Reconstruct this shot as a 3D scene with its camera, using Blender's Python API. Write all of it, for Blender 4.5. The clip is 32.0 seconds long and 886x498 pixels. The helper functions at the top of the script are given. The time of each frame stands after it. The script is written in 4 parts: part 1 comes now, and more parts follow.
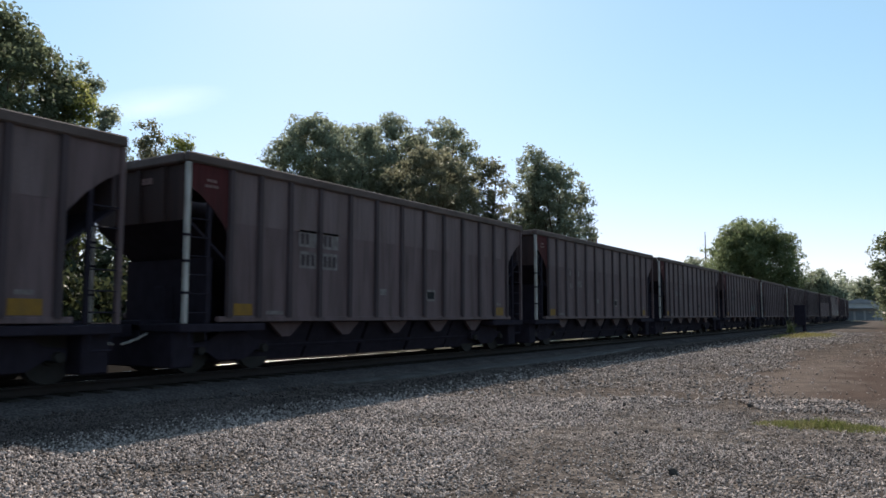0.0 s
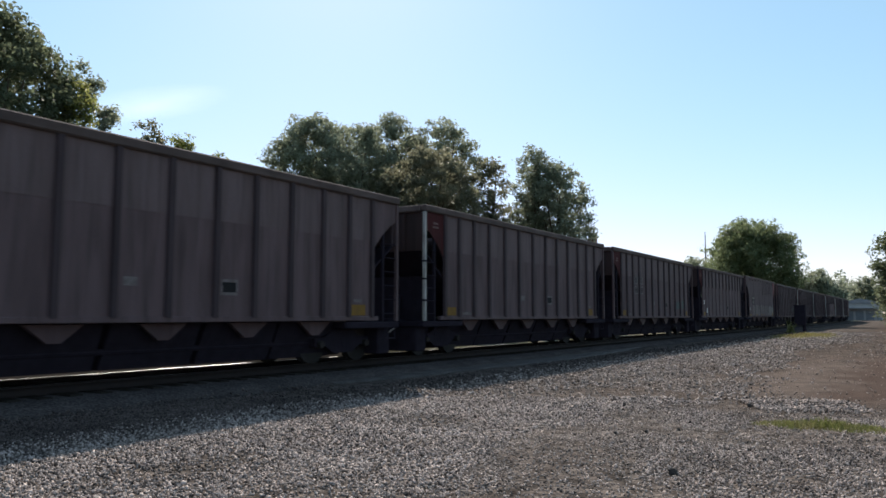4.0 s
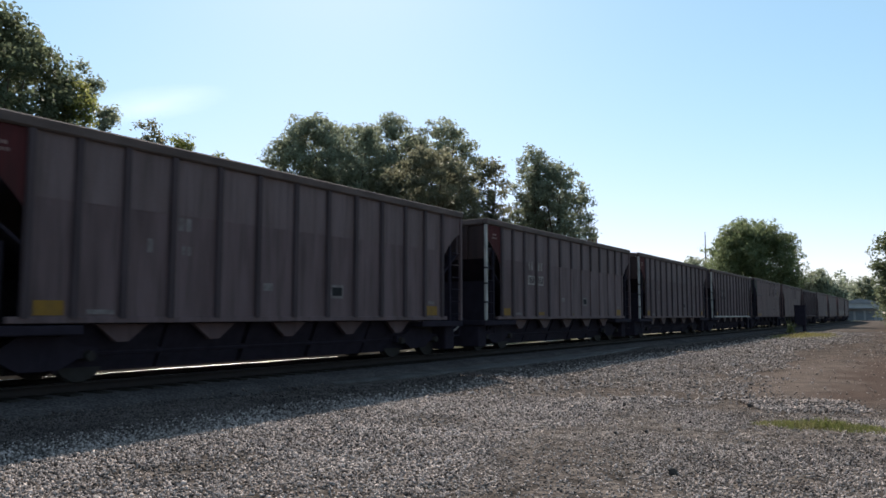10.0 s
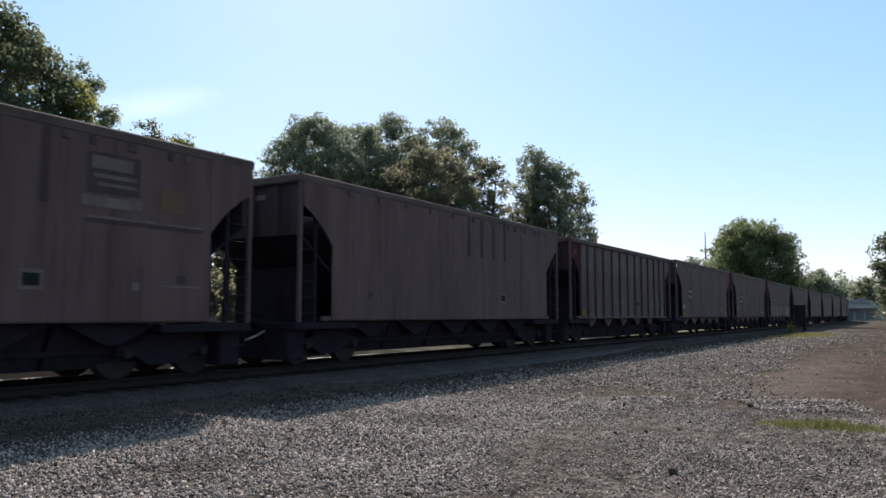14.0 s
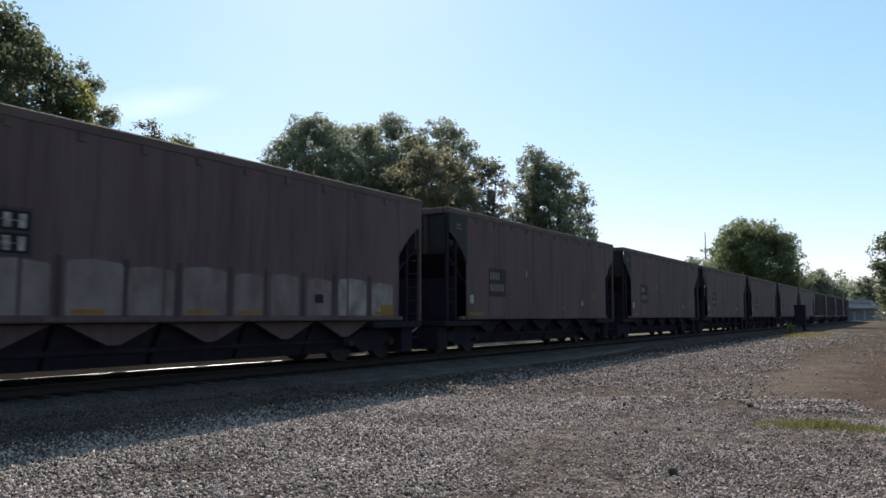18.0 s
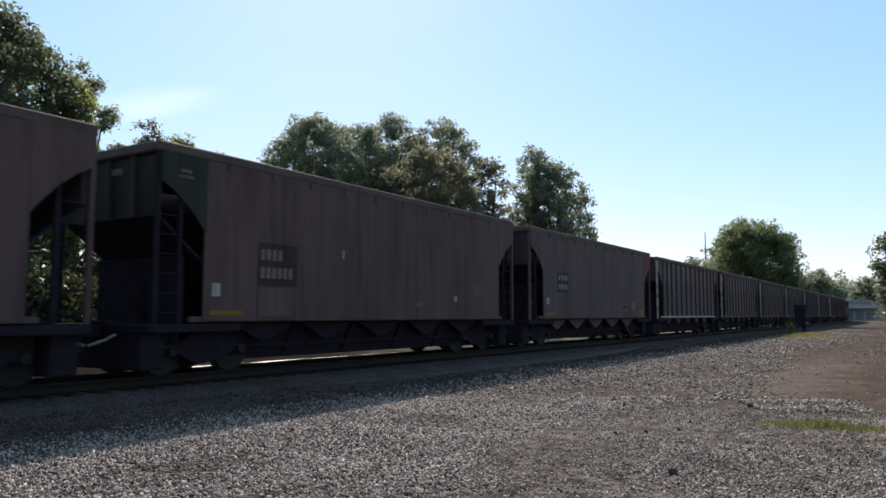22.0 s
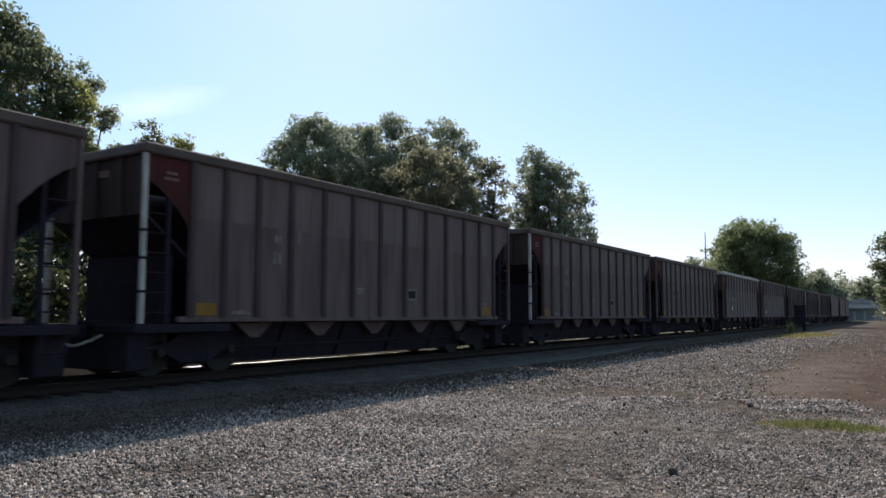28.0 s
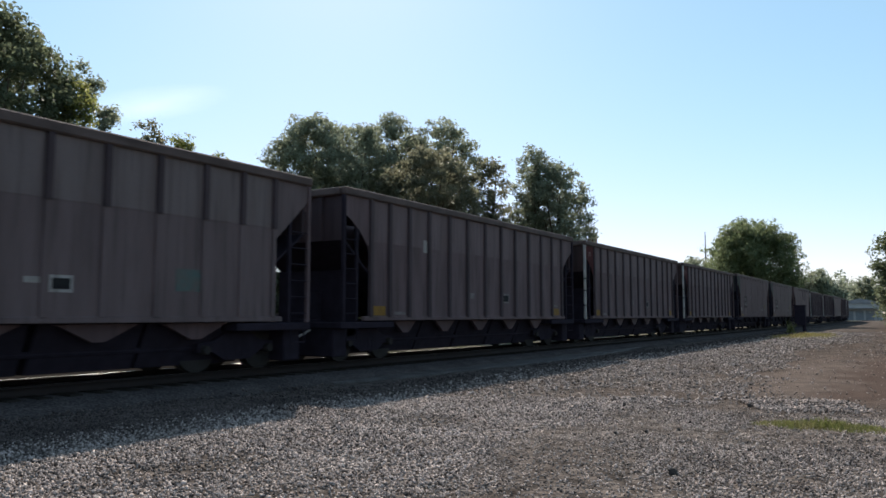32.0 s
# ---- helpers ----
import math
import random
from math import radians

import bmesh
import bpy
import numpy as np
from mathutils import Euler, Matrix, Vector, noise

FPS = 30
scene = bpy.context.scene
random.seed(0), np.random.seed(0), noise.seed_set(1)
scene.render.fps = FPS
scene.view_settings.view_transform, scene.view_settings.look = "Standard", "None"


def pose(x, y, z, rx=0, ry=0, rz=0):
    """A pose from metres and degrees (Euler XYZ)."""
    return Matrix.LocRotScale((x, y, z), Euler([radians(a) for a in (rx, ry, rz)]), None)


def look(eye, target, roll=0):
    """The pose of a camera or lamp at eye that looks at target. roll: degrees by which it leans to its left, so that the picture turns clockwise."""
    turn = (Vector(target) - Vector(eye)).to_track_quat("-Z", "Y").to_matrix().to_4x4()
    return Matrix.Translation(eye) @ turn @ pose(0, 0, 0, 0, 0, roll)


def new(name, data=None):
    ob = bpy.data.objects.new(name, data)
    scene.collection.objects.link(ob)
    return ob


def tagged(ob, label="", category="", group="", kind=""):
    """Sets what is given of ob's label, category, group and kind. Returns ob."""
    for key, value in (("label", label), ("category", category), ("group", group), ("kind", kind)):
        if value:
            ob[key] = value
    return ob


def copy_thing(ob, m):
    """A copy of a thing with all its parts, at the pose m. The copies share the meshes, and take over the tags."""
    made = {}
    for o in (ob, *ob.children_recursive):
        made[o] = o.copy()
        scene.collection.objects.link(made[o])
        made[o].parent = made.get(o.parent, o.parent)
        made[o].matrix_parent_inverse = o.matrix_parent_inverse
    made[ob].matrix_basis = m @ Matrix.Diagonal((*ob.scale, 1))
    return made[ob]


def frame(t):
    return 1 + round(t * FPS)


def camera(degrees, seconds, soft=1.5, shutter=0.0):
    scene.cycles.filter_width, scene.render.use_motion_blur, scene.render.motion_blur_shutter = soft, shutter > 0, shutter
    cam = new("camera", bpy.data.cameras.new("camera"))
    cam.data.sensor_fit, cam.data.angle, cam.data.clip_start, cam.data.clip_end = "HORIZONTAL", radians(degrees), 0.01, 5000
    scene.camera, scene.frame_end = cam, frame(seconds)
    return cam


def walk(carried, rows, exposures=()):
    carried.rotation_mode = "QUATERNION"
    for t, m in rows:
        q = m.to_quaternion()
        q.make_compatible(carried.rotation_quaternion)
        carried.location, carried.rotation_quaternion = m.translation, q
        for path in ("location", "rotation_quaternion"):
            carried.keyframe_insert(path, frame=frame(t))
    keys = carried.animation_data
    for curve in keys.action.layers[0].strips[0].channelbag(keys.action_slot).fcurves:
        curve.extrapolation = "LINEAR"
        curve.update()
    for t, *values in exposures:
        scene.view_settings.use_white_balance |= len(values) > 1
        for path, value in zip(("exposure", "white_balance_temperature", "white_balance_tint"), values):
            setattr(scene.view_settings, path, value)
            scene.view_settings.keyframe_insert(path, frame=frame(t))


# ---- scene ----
cam = camera(61.33, 32.0, soft=1.6, shutter=0.12)
EYE = (0.0, 0.0, 1.50)
HEADING, TILT = radians(32.33), radians(5.08)
AIM = (EYE[0] - math.sin(HEADING) * math.cos(TILT), EYE[1] + math.cos(HEADING) * math.cos(TILT), EYE[2] + math.sin(TILT))
walk(cam, [(0, look(EYE, AIM)), (32, look(EYE, AIM))])

# ---- sky and sun ----
SUN_SIDE, SUN_UP = radians(40.5), radians(38.0)      # side: from the way of the track towards the far side of it
world = bpy.data.worlds.new("sky")
scene.world = world
world.use_nodes = True
wn = world.node_tree.nodes
sky = wn.new("ShaderNodeTexSky")
sky.sky_type = "NISHITA"
sky.sun_disc = False
sky.sun_elevation, sky.sun_rotation = SUN_UP, -SUN_SIDE
sky.air_density, sky.dust_density, sky.ozone_density = 0.95, 0.27, 0.2
wn["Background"].inputs["Strength"].default_value = 0.102
level, low, high, tone, tint = wn.new("ShaderNodeRGBToBW"), 4.0, 8.8, wn.new("ShaderNodeMix"), wn.new("ShaderNodeMix")
span = wn.new("ShaderNodeMapRange")                  # cyan aloft, milky lavender where the sky is brightest
span.inputs["From Min"].default_value, span.inputs["From Max"].default_value = low, high
tone.data_type = tint.data_type = "RGBA"
tone.inputs["A"].default_value, tone.inputs["B"].default_value = (0.85, 1.12, 1.08, 1), (0.915, 0.87, 1.06, 1)
tint.blend_type, tint.inputs["Factor"].default_value = "MULTIPLY", 1.0
world.node_tree.links.new(sky.outputs[0], level.inputs[0])
world.node_tree.links.new(level.outputs[0], span.inputs["Value"])
world.node_tree.links.new(span.outputs[0], tone.inputs["Factor"])
world.node_tree.links.new(tone.outputs["Result"], tint.inputs["B"])
world.node_tree.links.new(sky.outputs[0], tint.inputs["A"])
haze = wn.new("ShaderNodeMix")                       # even summer haze over the whole sky
haze.data_type = "RGBA"
haze.inputs["Factor"].default_value, haze.inputs["B"].default_value = 0.25, (4.3, 5.25, 6.5, 1)
world.node_tree.links.new(tint.outputs["Result"], haze.inputs["A"])
world.node_tree.links.new(haze.outputs["Result"], wn["Background"].inputs["Color"])
sun = new("sun", bpy.data.lights.new("sun", "SUN"))
sun.data.energy, sun.data.angle, sun.data.color = 5.0, radians(0.5), (1.0, 0.89, 0.79)
TO_SUN = Vector((-math.sin(SUN_SIDE) * math.cos(SUN_UP), math.cos(SUN_SIDE) * math.cos(SUN_UP), math.sin(SUN_UP)))
sun.matrix_world = look(TO_SUN * 50, (0, 0, 0))
scene.view_settings.exposure = 0.52

rng = np.random.default_rng(7)


# ---- materials ----
STREAK = (1.6, 1.6, 0.3)
def mat(name, base, rough=0.7, metal=0.0, other=None, scale=2.0, stretch=(1, 1, 1), amount=0.5, grain=0.12, gscale=60.0, bump=0.2, each=0.0, translucent=0.0, spec=0.25):
    """A surface with two scales of change: broad blotches towards the colour other, and fine grain with relief."""
    m = bpy.data.materials.new(name)
    m.use_nodes = True
    n, l = m.node_tree.nodes, m.node_tree.links
    p = n["Principled BSDF"]
    p.inputs["Roughness"].default_value, p.inputs["Metallic"].default_value = rough, metal
    p.inputs["Specular IOR Level"].default_value = spec
    co = n.new("ShaderNodeTexCoord")
    mp = n.new("ShaderNodeMapping")
    mp.inputs["Scale"].default_value = stretch
    l.new(co.outputs["Object"], mp.inputs["Vector"])
    n1 = n.new("ShaderNodeTexNoise")
    n1.inputs["Scale"].default_value, n1.inputs["Detail"].default_value = scale, 5
    n2 = n.new("ShaderNodeTexNoise")
    n2.inputs["Scale"].default_value, n2.inputs["Detail"].default_value = gscale, 3
    l.new(mp.outputs[0], n1.inputs["Vector"])
    l.new(co.outputs["Object"], n2.inputs["Vector"])
    ramp = n.new("ShaderNodeMapRange")
    ramp.inputs["From Min"].default_value, ramp.inputs["From Max"].default_value = 0.38, 0.68
    ramp.inputs["To Max"].default_value = amount
    l.new(n1.outputs[0], ramp.inputs["Value"])
    mix = n.new("ShaderNodeMix")
    mix.data_type = "RGBA"
    mix.inputs["A"].default_value = (*base, 1)
    mix.inputs["B"].default_value = (*(other or [c * 0.55 for c in base]), 1)
    l.new(ramp.outputs[0], mix.inputs["Factor"])
    g = n.new("ShaderNodeMapRange")
    g.inputs["From Min"].default_value, g.inputs["From Max"].default_value = 0.3, 0.7
    g.inputs["To Min"].default_value, g.inputs["To Max"].default_value = 1 - grain, 1 + grain
    l.new(n2.outputs[0], g.inputs["Value"])
    tone = mix.outputs["Result"]
    if stretch == STREAK:
        mp3, n3, r3, dirt = n.new("ShaderNodeMapping"), n.new("ShaderNodeTexNoise"), n.new("ShaderNodeMapRange"), n.new("ShaderNodeMix")
        mp3.inputs["Scale"].default_value = (5, 5, 0.35)
        n3.inputs["Scale"].default_value, n3.inputs["Detail"].default_value = 1.6, 6
        r3.inputs["From Min"].default_value, r3.inputs["From Max"].default_value, r3.inputs["To Max"].default_value = 0.5, 0.75, 0.6
        dirt.data_type = "RGBA"
        dirt.inputs["B"].default_value = (*[c * 0.35 for c in base], 1)
        l.new(co.outputs["Object"], mp3.inputs["Vector"]), l.new(mp3.outputs[0], n3.inputs["Vector"]), l.new(n3.outputs[0], r3.inputs["Value"])
        l.new(r3.outputs[0], dirt.inputs["Factor"]), l.new(tone, dirt.inputs["A"])
        tone = dirt.outputs["Result"]
    hsv = n.new("ShaderNodeHueSaturation")
    l.new(tone, hsv.inputs["Color"])
    l.new(g.outputs[0], hsv.inputs["Value"])
    out = hsv.outputs[0]
    if each:
        geo = n.new("ShaderNodeNewGeometry")
        r = n.new("ShaderNodeMapRange")
        r.inputs["To Min"].default_value, r.inputs["To Max"].default_value = 1 - each, 1 + each
        l.new(geo.outputs["Random Per Island"], r.inputs["Value"])
        h2 = n.new("ShaderNodeHueSaturation")
        l.new(out, h2.inputs["Color"])
        l.new(r.outputs[0], h2.inputs["Value"])
        out = h2.outputs[0]
    l.new(out, p.inputs["Base Color"])
    if bump:
        b = n.new("ShaderNodeBump")
        b.inputs["Strength"].default_value, b.inputs["Distance"].default_value = bump, 0.02
        l.new(n2.outputs[0], b.inputs["Height"])
        l.new(b.outputs[0], p.inputs["Normal"])
    if translucent:
        tr = n.new("ShaderNodeBsdfTranslucent")
        l.new(out, tr.inputs["Color"])
        ms = n.new("ShaderNodeMixShader")
        ms.inputs[0].default_value = translucent
        l.new(p.outputs[0], ms.inputs[1])
        l.new(tr.outputs[0], ms.inputs[2])
        l.new(ms.outputs[0], n["Material Output"].inputs["Surface"])
    return m


GREY = mat("weathered grey car paint", (0.113, 0.077, 0.0811), 0.75, 0, (0.0737, 0.0485, 0.0505), 1.6, STREAK, 0.95, 0.1)
UPPER = mat("dusty grey upper car paint", (0.13, 0.0936, 0.097), 0.75, 0, (0.0871, 0.0608, 0.0604), 1.2, STREAK, 0.9, 0.1)
PALE = mat("pale brown car paint", (0.116, 0.0837, 0.0857), 0.7, 0, (0.0778, 0.0546, 0.0552), 1.3, STREAK, 0.8, 0.08)
CHALK = mat("chalky pale upper car paint", (0.136, 0.107, 0.107), 0.7, 0, (0.0987, 0.0735, 0.0715), 1.3, STREAK, 0.8, 0.08)
TAN = mat("tan brown car paint", (0.0933, 0.0606, 0.0652), 0.75, 0, (0.0649, 0.0403, 0.0432), 0.9, STREAK, 0.95, 0.06)
BROWN = mat("dark brown car paint", (0.0916, 0.0569, 0.0595), 0.75, 0, (0.0627, 0.0371, 0.038), 0.9, STREAK, 0.95, 0.06)
OLIVE = mat("reddish brown car paint", (0.109, 0.068, 0.0691), 0.75, 0, (0.076, 0.0454, 0.0457), 1.1, STREAK, 0.95, 0.08)
GRIME = mat("coal-grimed rib paint", (0.0561, 0.0396, 0.0442), 0.8, 0, (0.036, 0.0251, 0.0281), 2.0, STREAK, 0.7)
RED = mat("faded red paint", (0.15, 0.023, 0.028), 0.7, 0, (0.06, 0.021, 0.021), 3.0, STREAK, 0.6)
DULL = mat("grimed dull red paint", (0.0638, 0.0171, 0.0189), 0.8, 0, (0.0298, 0.0153, 0.0153), 3.0, STREAK, 0.7, spec=0.1)
RUST = mat("rusty brown end paint", (0.045, 0.027, 0.026), 0.85, 0, (0.028, 0.02, 0.02), 2.0, STREAK, 0.7)
GREEN = mat("faded green paint", (0.0207, 0.0272, 0.0231), 0.75, 0, (0.023, 0.0195, 0.0199), 3.0, STREAK, 0.7)
WHITE = mat("worn white paint", (0.72, 0.72, 0.70), 0.6, 0, (0.40, 0.38, 0.35), 5.0, STREAK, 0.7)
POSTW = mat("grimy white post paint", (0.375, 0.36, 0.345), 0.6, 0, (0.18, 0.165, 0.15), 5.0, (2, 2, 0.5), 0.8)
WORN = mat("worn pale lettering", (0.2, 0.13, 0.125), 0.75, 0, (0.1, 0.06, 0.055), 9.0, (1, 1, 1), 1.0)
RIM = mat("dusty top chord", (0.0949, 0.0687, 0.0638), 0.8, 0, (0.0544, 0.0383, 0.0352), 3.0, (1, 0.4, 1), 0.9)
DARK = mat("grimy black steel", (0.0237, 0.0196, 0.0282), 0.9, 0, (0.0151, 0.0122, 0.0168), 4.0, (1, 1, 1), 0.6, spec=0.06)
WHEEL = mat("dark wheel steel", (0.032, 0.0288, 0.028), 0.8, 0.0, (0.0208, 0.0184, 0.0168), 6.0, spec=0.1)

COAL = mat("coal", (0.02, 0.02, 0.021), 0.6, 0, (0.035, 0.034, 0.033), 5.0, (1, 1, 1), 0.8, 0.3, 30, 0.9)
YELLOW = mat("yellow label", (0.19, 0.1, 0.014), 0.7, 0, (0.10, 0.06, 0.02), 6.0)
OCHRE = mat("faded ochre label", (0.102, 0.0705, 0.04), 0.8, 0, (0.085, 0.0619, 0.05), 5.0)
TEAL = mat("faded teal label", (0.066, 0.096, 0.092), 0.8, 0, (0.095, 0.085, 0.078), 6.0, (1, 1, 1), 1.0)
BLACK = mat("black lettering panel", (0.013, 0.013, 0.015), 0.75, 0, (0.028, 0.026, 0.026), 5.0, spec=0.1)
PRIMER = mat("pale primer patch", (0.30, 0.28, 0.27), 0.75, 0, (0.2, 0.18, 0.17), 4.0, STREAK, 0.9)
FADED = mat("faded pale lettering panel", (0.163, 0.143, 0.142), 0.8, 0, (0.098, 0.0801, 0.0774), 7.0, (1, 1, 1), 1.0)
PRIMED = mat("bare pale primer", (0.24, 0.216, 0.205), 0.8, 0, (0.12, 0.092, 0.082), 2.6, (1, 1, 0.7), 1.0)
SCRAP = mat("chalky worn paint", (0.3, 0.27, 0.255), 0.8, 0, (0.12, 0.095, 0.088), 9.0, (1, 1, 1), 1.0)
PATCH = mat("faded primer", (0.16, 0.131, 0.128), 0.8, 0, (0.0975, 0.0741, 0.0712), 2.2, (1, 1, 0.6), 1.0)
RAILTOP = mat("polished rail head", (0.62, 0.61, 0.60), 0.34, 1.0, (0.5, 0.48, 0.46), 3.0, (1, 0.1, 1), 0.5, 0.05, 80, 0.05)
RAILEDGE = mat("dull brown rail head edge", (0.03, 0.025, 0.022), 0.85, 0.0, (0.022, 0.018, 0.016), 3.0, (1, 0.1, 1), 0.6, spec=0.0)
RAILSIDE = mat("rusty rail side", (0.0176, 0.0121, 0.0108), 0.85, 0.0, (0.011, 0.00825, 0.0078), 4.0)
TIE = mat("oily timber sleeper", (0.024, 0.0208, 0.0176), 0.85, 0, (0.04, 0.0344, 0.0296), 3.0, (0.3, 6, 6), 0.7, 0.2, 40, 0.5, spec=0.0)
STONE = mat("grey ballast stone", (0.317, 0.272, 0.245), 0.85, 0, (0.177, 0.148, 0.132), 0.7, (1, 1, 1), 0.8, 0.12, 50, 0.2, 0.85, 0, 0.15)
# darker copy of STONE, with the train's shade put into its colour
SHADED = mat("ballast stone darkened for shade", (0.093, 0.0772, 0.0719), 0.9, 0, (0.054, 0.0447, 0.0417), 0.7, (1, 1, 1), 0.8, 0.12, 50, 0.2, 0.6, 0, 0.05)
LEAF = mat("green leaves", (0.255, 0.28, 0.20), 0.5, 0, (0.2, 0.232, 0.16), 0.35, (1, 1, 1), 0.9, 0.1, 3, 0, 0.22, 0.7)
LEAFG = mat("fresh green leaves", (0.195, 0.232, 0.122), 0.5, 0, (0.14, 0.178, 0.09), 0.3, (1, 1, 1), 0.9, 0.1, 3, 0, 0.22, 0.7)
LEAFD = mat("dark green leaves", (0.15, 0.172, 0.1), 0.5, 0, (0.105, 0.128, 0.075), 0.35, (1, 1, 1), 0.9, 0.1, 3, 0, 0.3, 0.65)
# the thicket's shade is put into this darker leaf green
UNDER = mat("undergrowth leaves darkened for shade", (0.0562, 0.0638, 0.03), 0.6, 0, (0.0375, 0.0488, 0.0225), 0.5, (1, 1, 1), 0.9, 0.1, 3, 0, 0.4, 0.4)
LEAFY = mat("yellowish green leaves", (0.24, 0.25, 0.08), 0.5, 0, (0.15, 0.185, 0.065), 0.5, (1, 1, 1), 0.9, 0.1, 3, 0, 0.25, 0.7)
LEAFB = mat("brownish green leaves", (0.198, 0.192, 0.128), 0.5, 0, (0.154, 0.165, 0.11), 0.5, (1, 1, 1), 0.9, 0.1, 3, 0, 0.22, 0.7)
BARK = mat("bark", (0.11, 0.085, 0.065), 0.9, 0, (0.06, 0.05, 0.04), 3.0, (4, 4, 0.5), 0.8, 0.2, 30, 0.8)
GRASS = mat("grass blades", (0.15, 0.165, 0.055), 0.6, 0, (0.2, 0.18, 0.09), 2.5, (1, 1, 1), 0.9, 0.1, 5, 0, 0.4, 0.4)
STRAW = mat("yellowish dry grass", (0.22, 0.2, 0.07), 0.6, 0, (0.26, 0.22, 0.11), 2.5, (1, 1, 1), 0.9, 0.1, 5, 0, 0.4, 0.4)
CONCRETE = mat("pale concrete wall", (0.38, 0.37, 0.36), 0.85, 0, (0.28, 0.27, 0.26), 0.8)
ROOFING = mat("grey roof metal", (0.22, 0.23, 0.25), 0.6, 0.3, (0.15, 0.15, 0.16), 0.8)
BRICKM = mat("dark red brick", (0.16, 0.08, 0.06), 0.85, 0, (0.10, 0.06, 0.05), 4.0)


# ---- mesh helpers ----
def part(name, bm, material, parent=None, label=""):
    me = bpy.data.meshes.new(name)
    bm.to_mesh(me)
    bm.free()
    me.materials.append(material)
    ob = new(name, me)
    ob.parent = parent
    return tagged(ob, label)


def box(bm, x0, x1, y0, y1, z0, z1, bevel=0.0):
    """Adds a box, its long edges rounded off by bevel."""
    m = Matrix.Translation(((x0 + x1) / 2, (y0 + y1) / 2, (z0 + z1) / 2)) @ Matrix.Diagonal((x1 - x0, y1 - y0, z1 - z0, 1))
    r = bmesh.ops.create_cube(bm, size=1, matrix=m)
    if bevel:
        edges = {e for v in r["verts"] for e in v.link_edges}
        bmesh.ops.bevel(bm, geom=list(edges), offset=bevel, segments=1, affect="EDGES")
    return bm


def prism(bm, outline, axis, a, b):
    """Adds a plate: an outline (pairs) drawn out along axis 0, 1 or 2 from a to b."""
    def at(u, v, w):
        return ((w, u, v), (u, w, v), (u, v, w))[axis]
    lo = [bm.verts.new(at(u, v, a)) for u, v in outline]
    hi = [bm.verts.new(at(u, v, b)) for u, v in outline]
    k = len(outline)
    bm.faces.new(lo)
    bm.faces.new(hi[::-1])
    for i in range(k):
        bm.faces.new((lo[i], hi[i], hi[(i + 1) % k], lo[(i + 1) % k]))
    bmesh.ops.recalc_face_normals(bm, faces=bm.faces[:])
    return bm


def tube(bm, a, b, r0, r1=None, sides=8):
    a, b = Vector(a), Vector(b)
    m = Matrix.Translation((a + b) / 2) @ (b - a).to_track_quat("Z", "Y").to_matrix().to_4x4()
    bmesh.ops.create_cone(bm, cap_ends=True, segments=sides, radius1=r0, radius2=r0 if r1 is None else r1, depth=(b - a).length, matrix=m)
    return bm


def fast_mesh(name, verts, faces, material):
    """A mesh object from arrays: verts n x 3, faces n x 4."""
    me = bpy.data.meshes.new(name)
    me.vertices.add(len(verts))
    me.vertices.foreach_set("co", np.asarray(verts, np.float32).ravel())
    k = faces.shape[1]
    me.loops.add(faces.size)
    me.loops.foreach_set("vertex_index", np.asarray(faces, np.int32).ravel())
    me.polygons.add(len(faces))
    me.polygons.foreach_set("loop_start", np.arange(0, faces.size, k, dtype=np.int32))
    me.update(calc_edges=True)
    me.materials.append(material)
    return new(name, me)


# ---- the track's line ----
LINE_X, RAIL = -13.11, 0.35          # the track's middle line and the height of its rail tops
BEND, RADIUS = 150.0, 560.0          # straight as far as BEND, then a bend to the far side


def on_line(s, side=0.0, z=0.0):
    """Place and heading (degrees) at s metres along the track, side metres towards the yard."""
    a = max(0.0, s - BEND) / RADIUS
    x = LINE_X - RADIUS * (1 - math.cos(a)) + side * math.cos(a)
    y = min(s, BEND) + RADIUS * math.sin(a) + side * math.sin(a)
    return x, y, z, math.degrees(a)


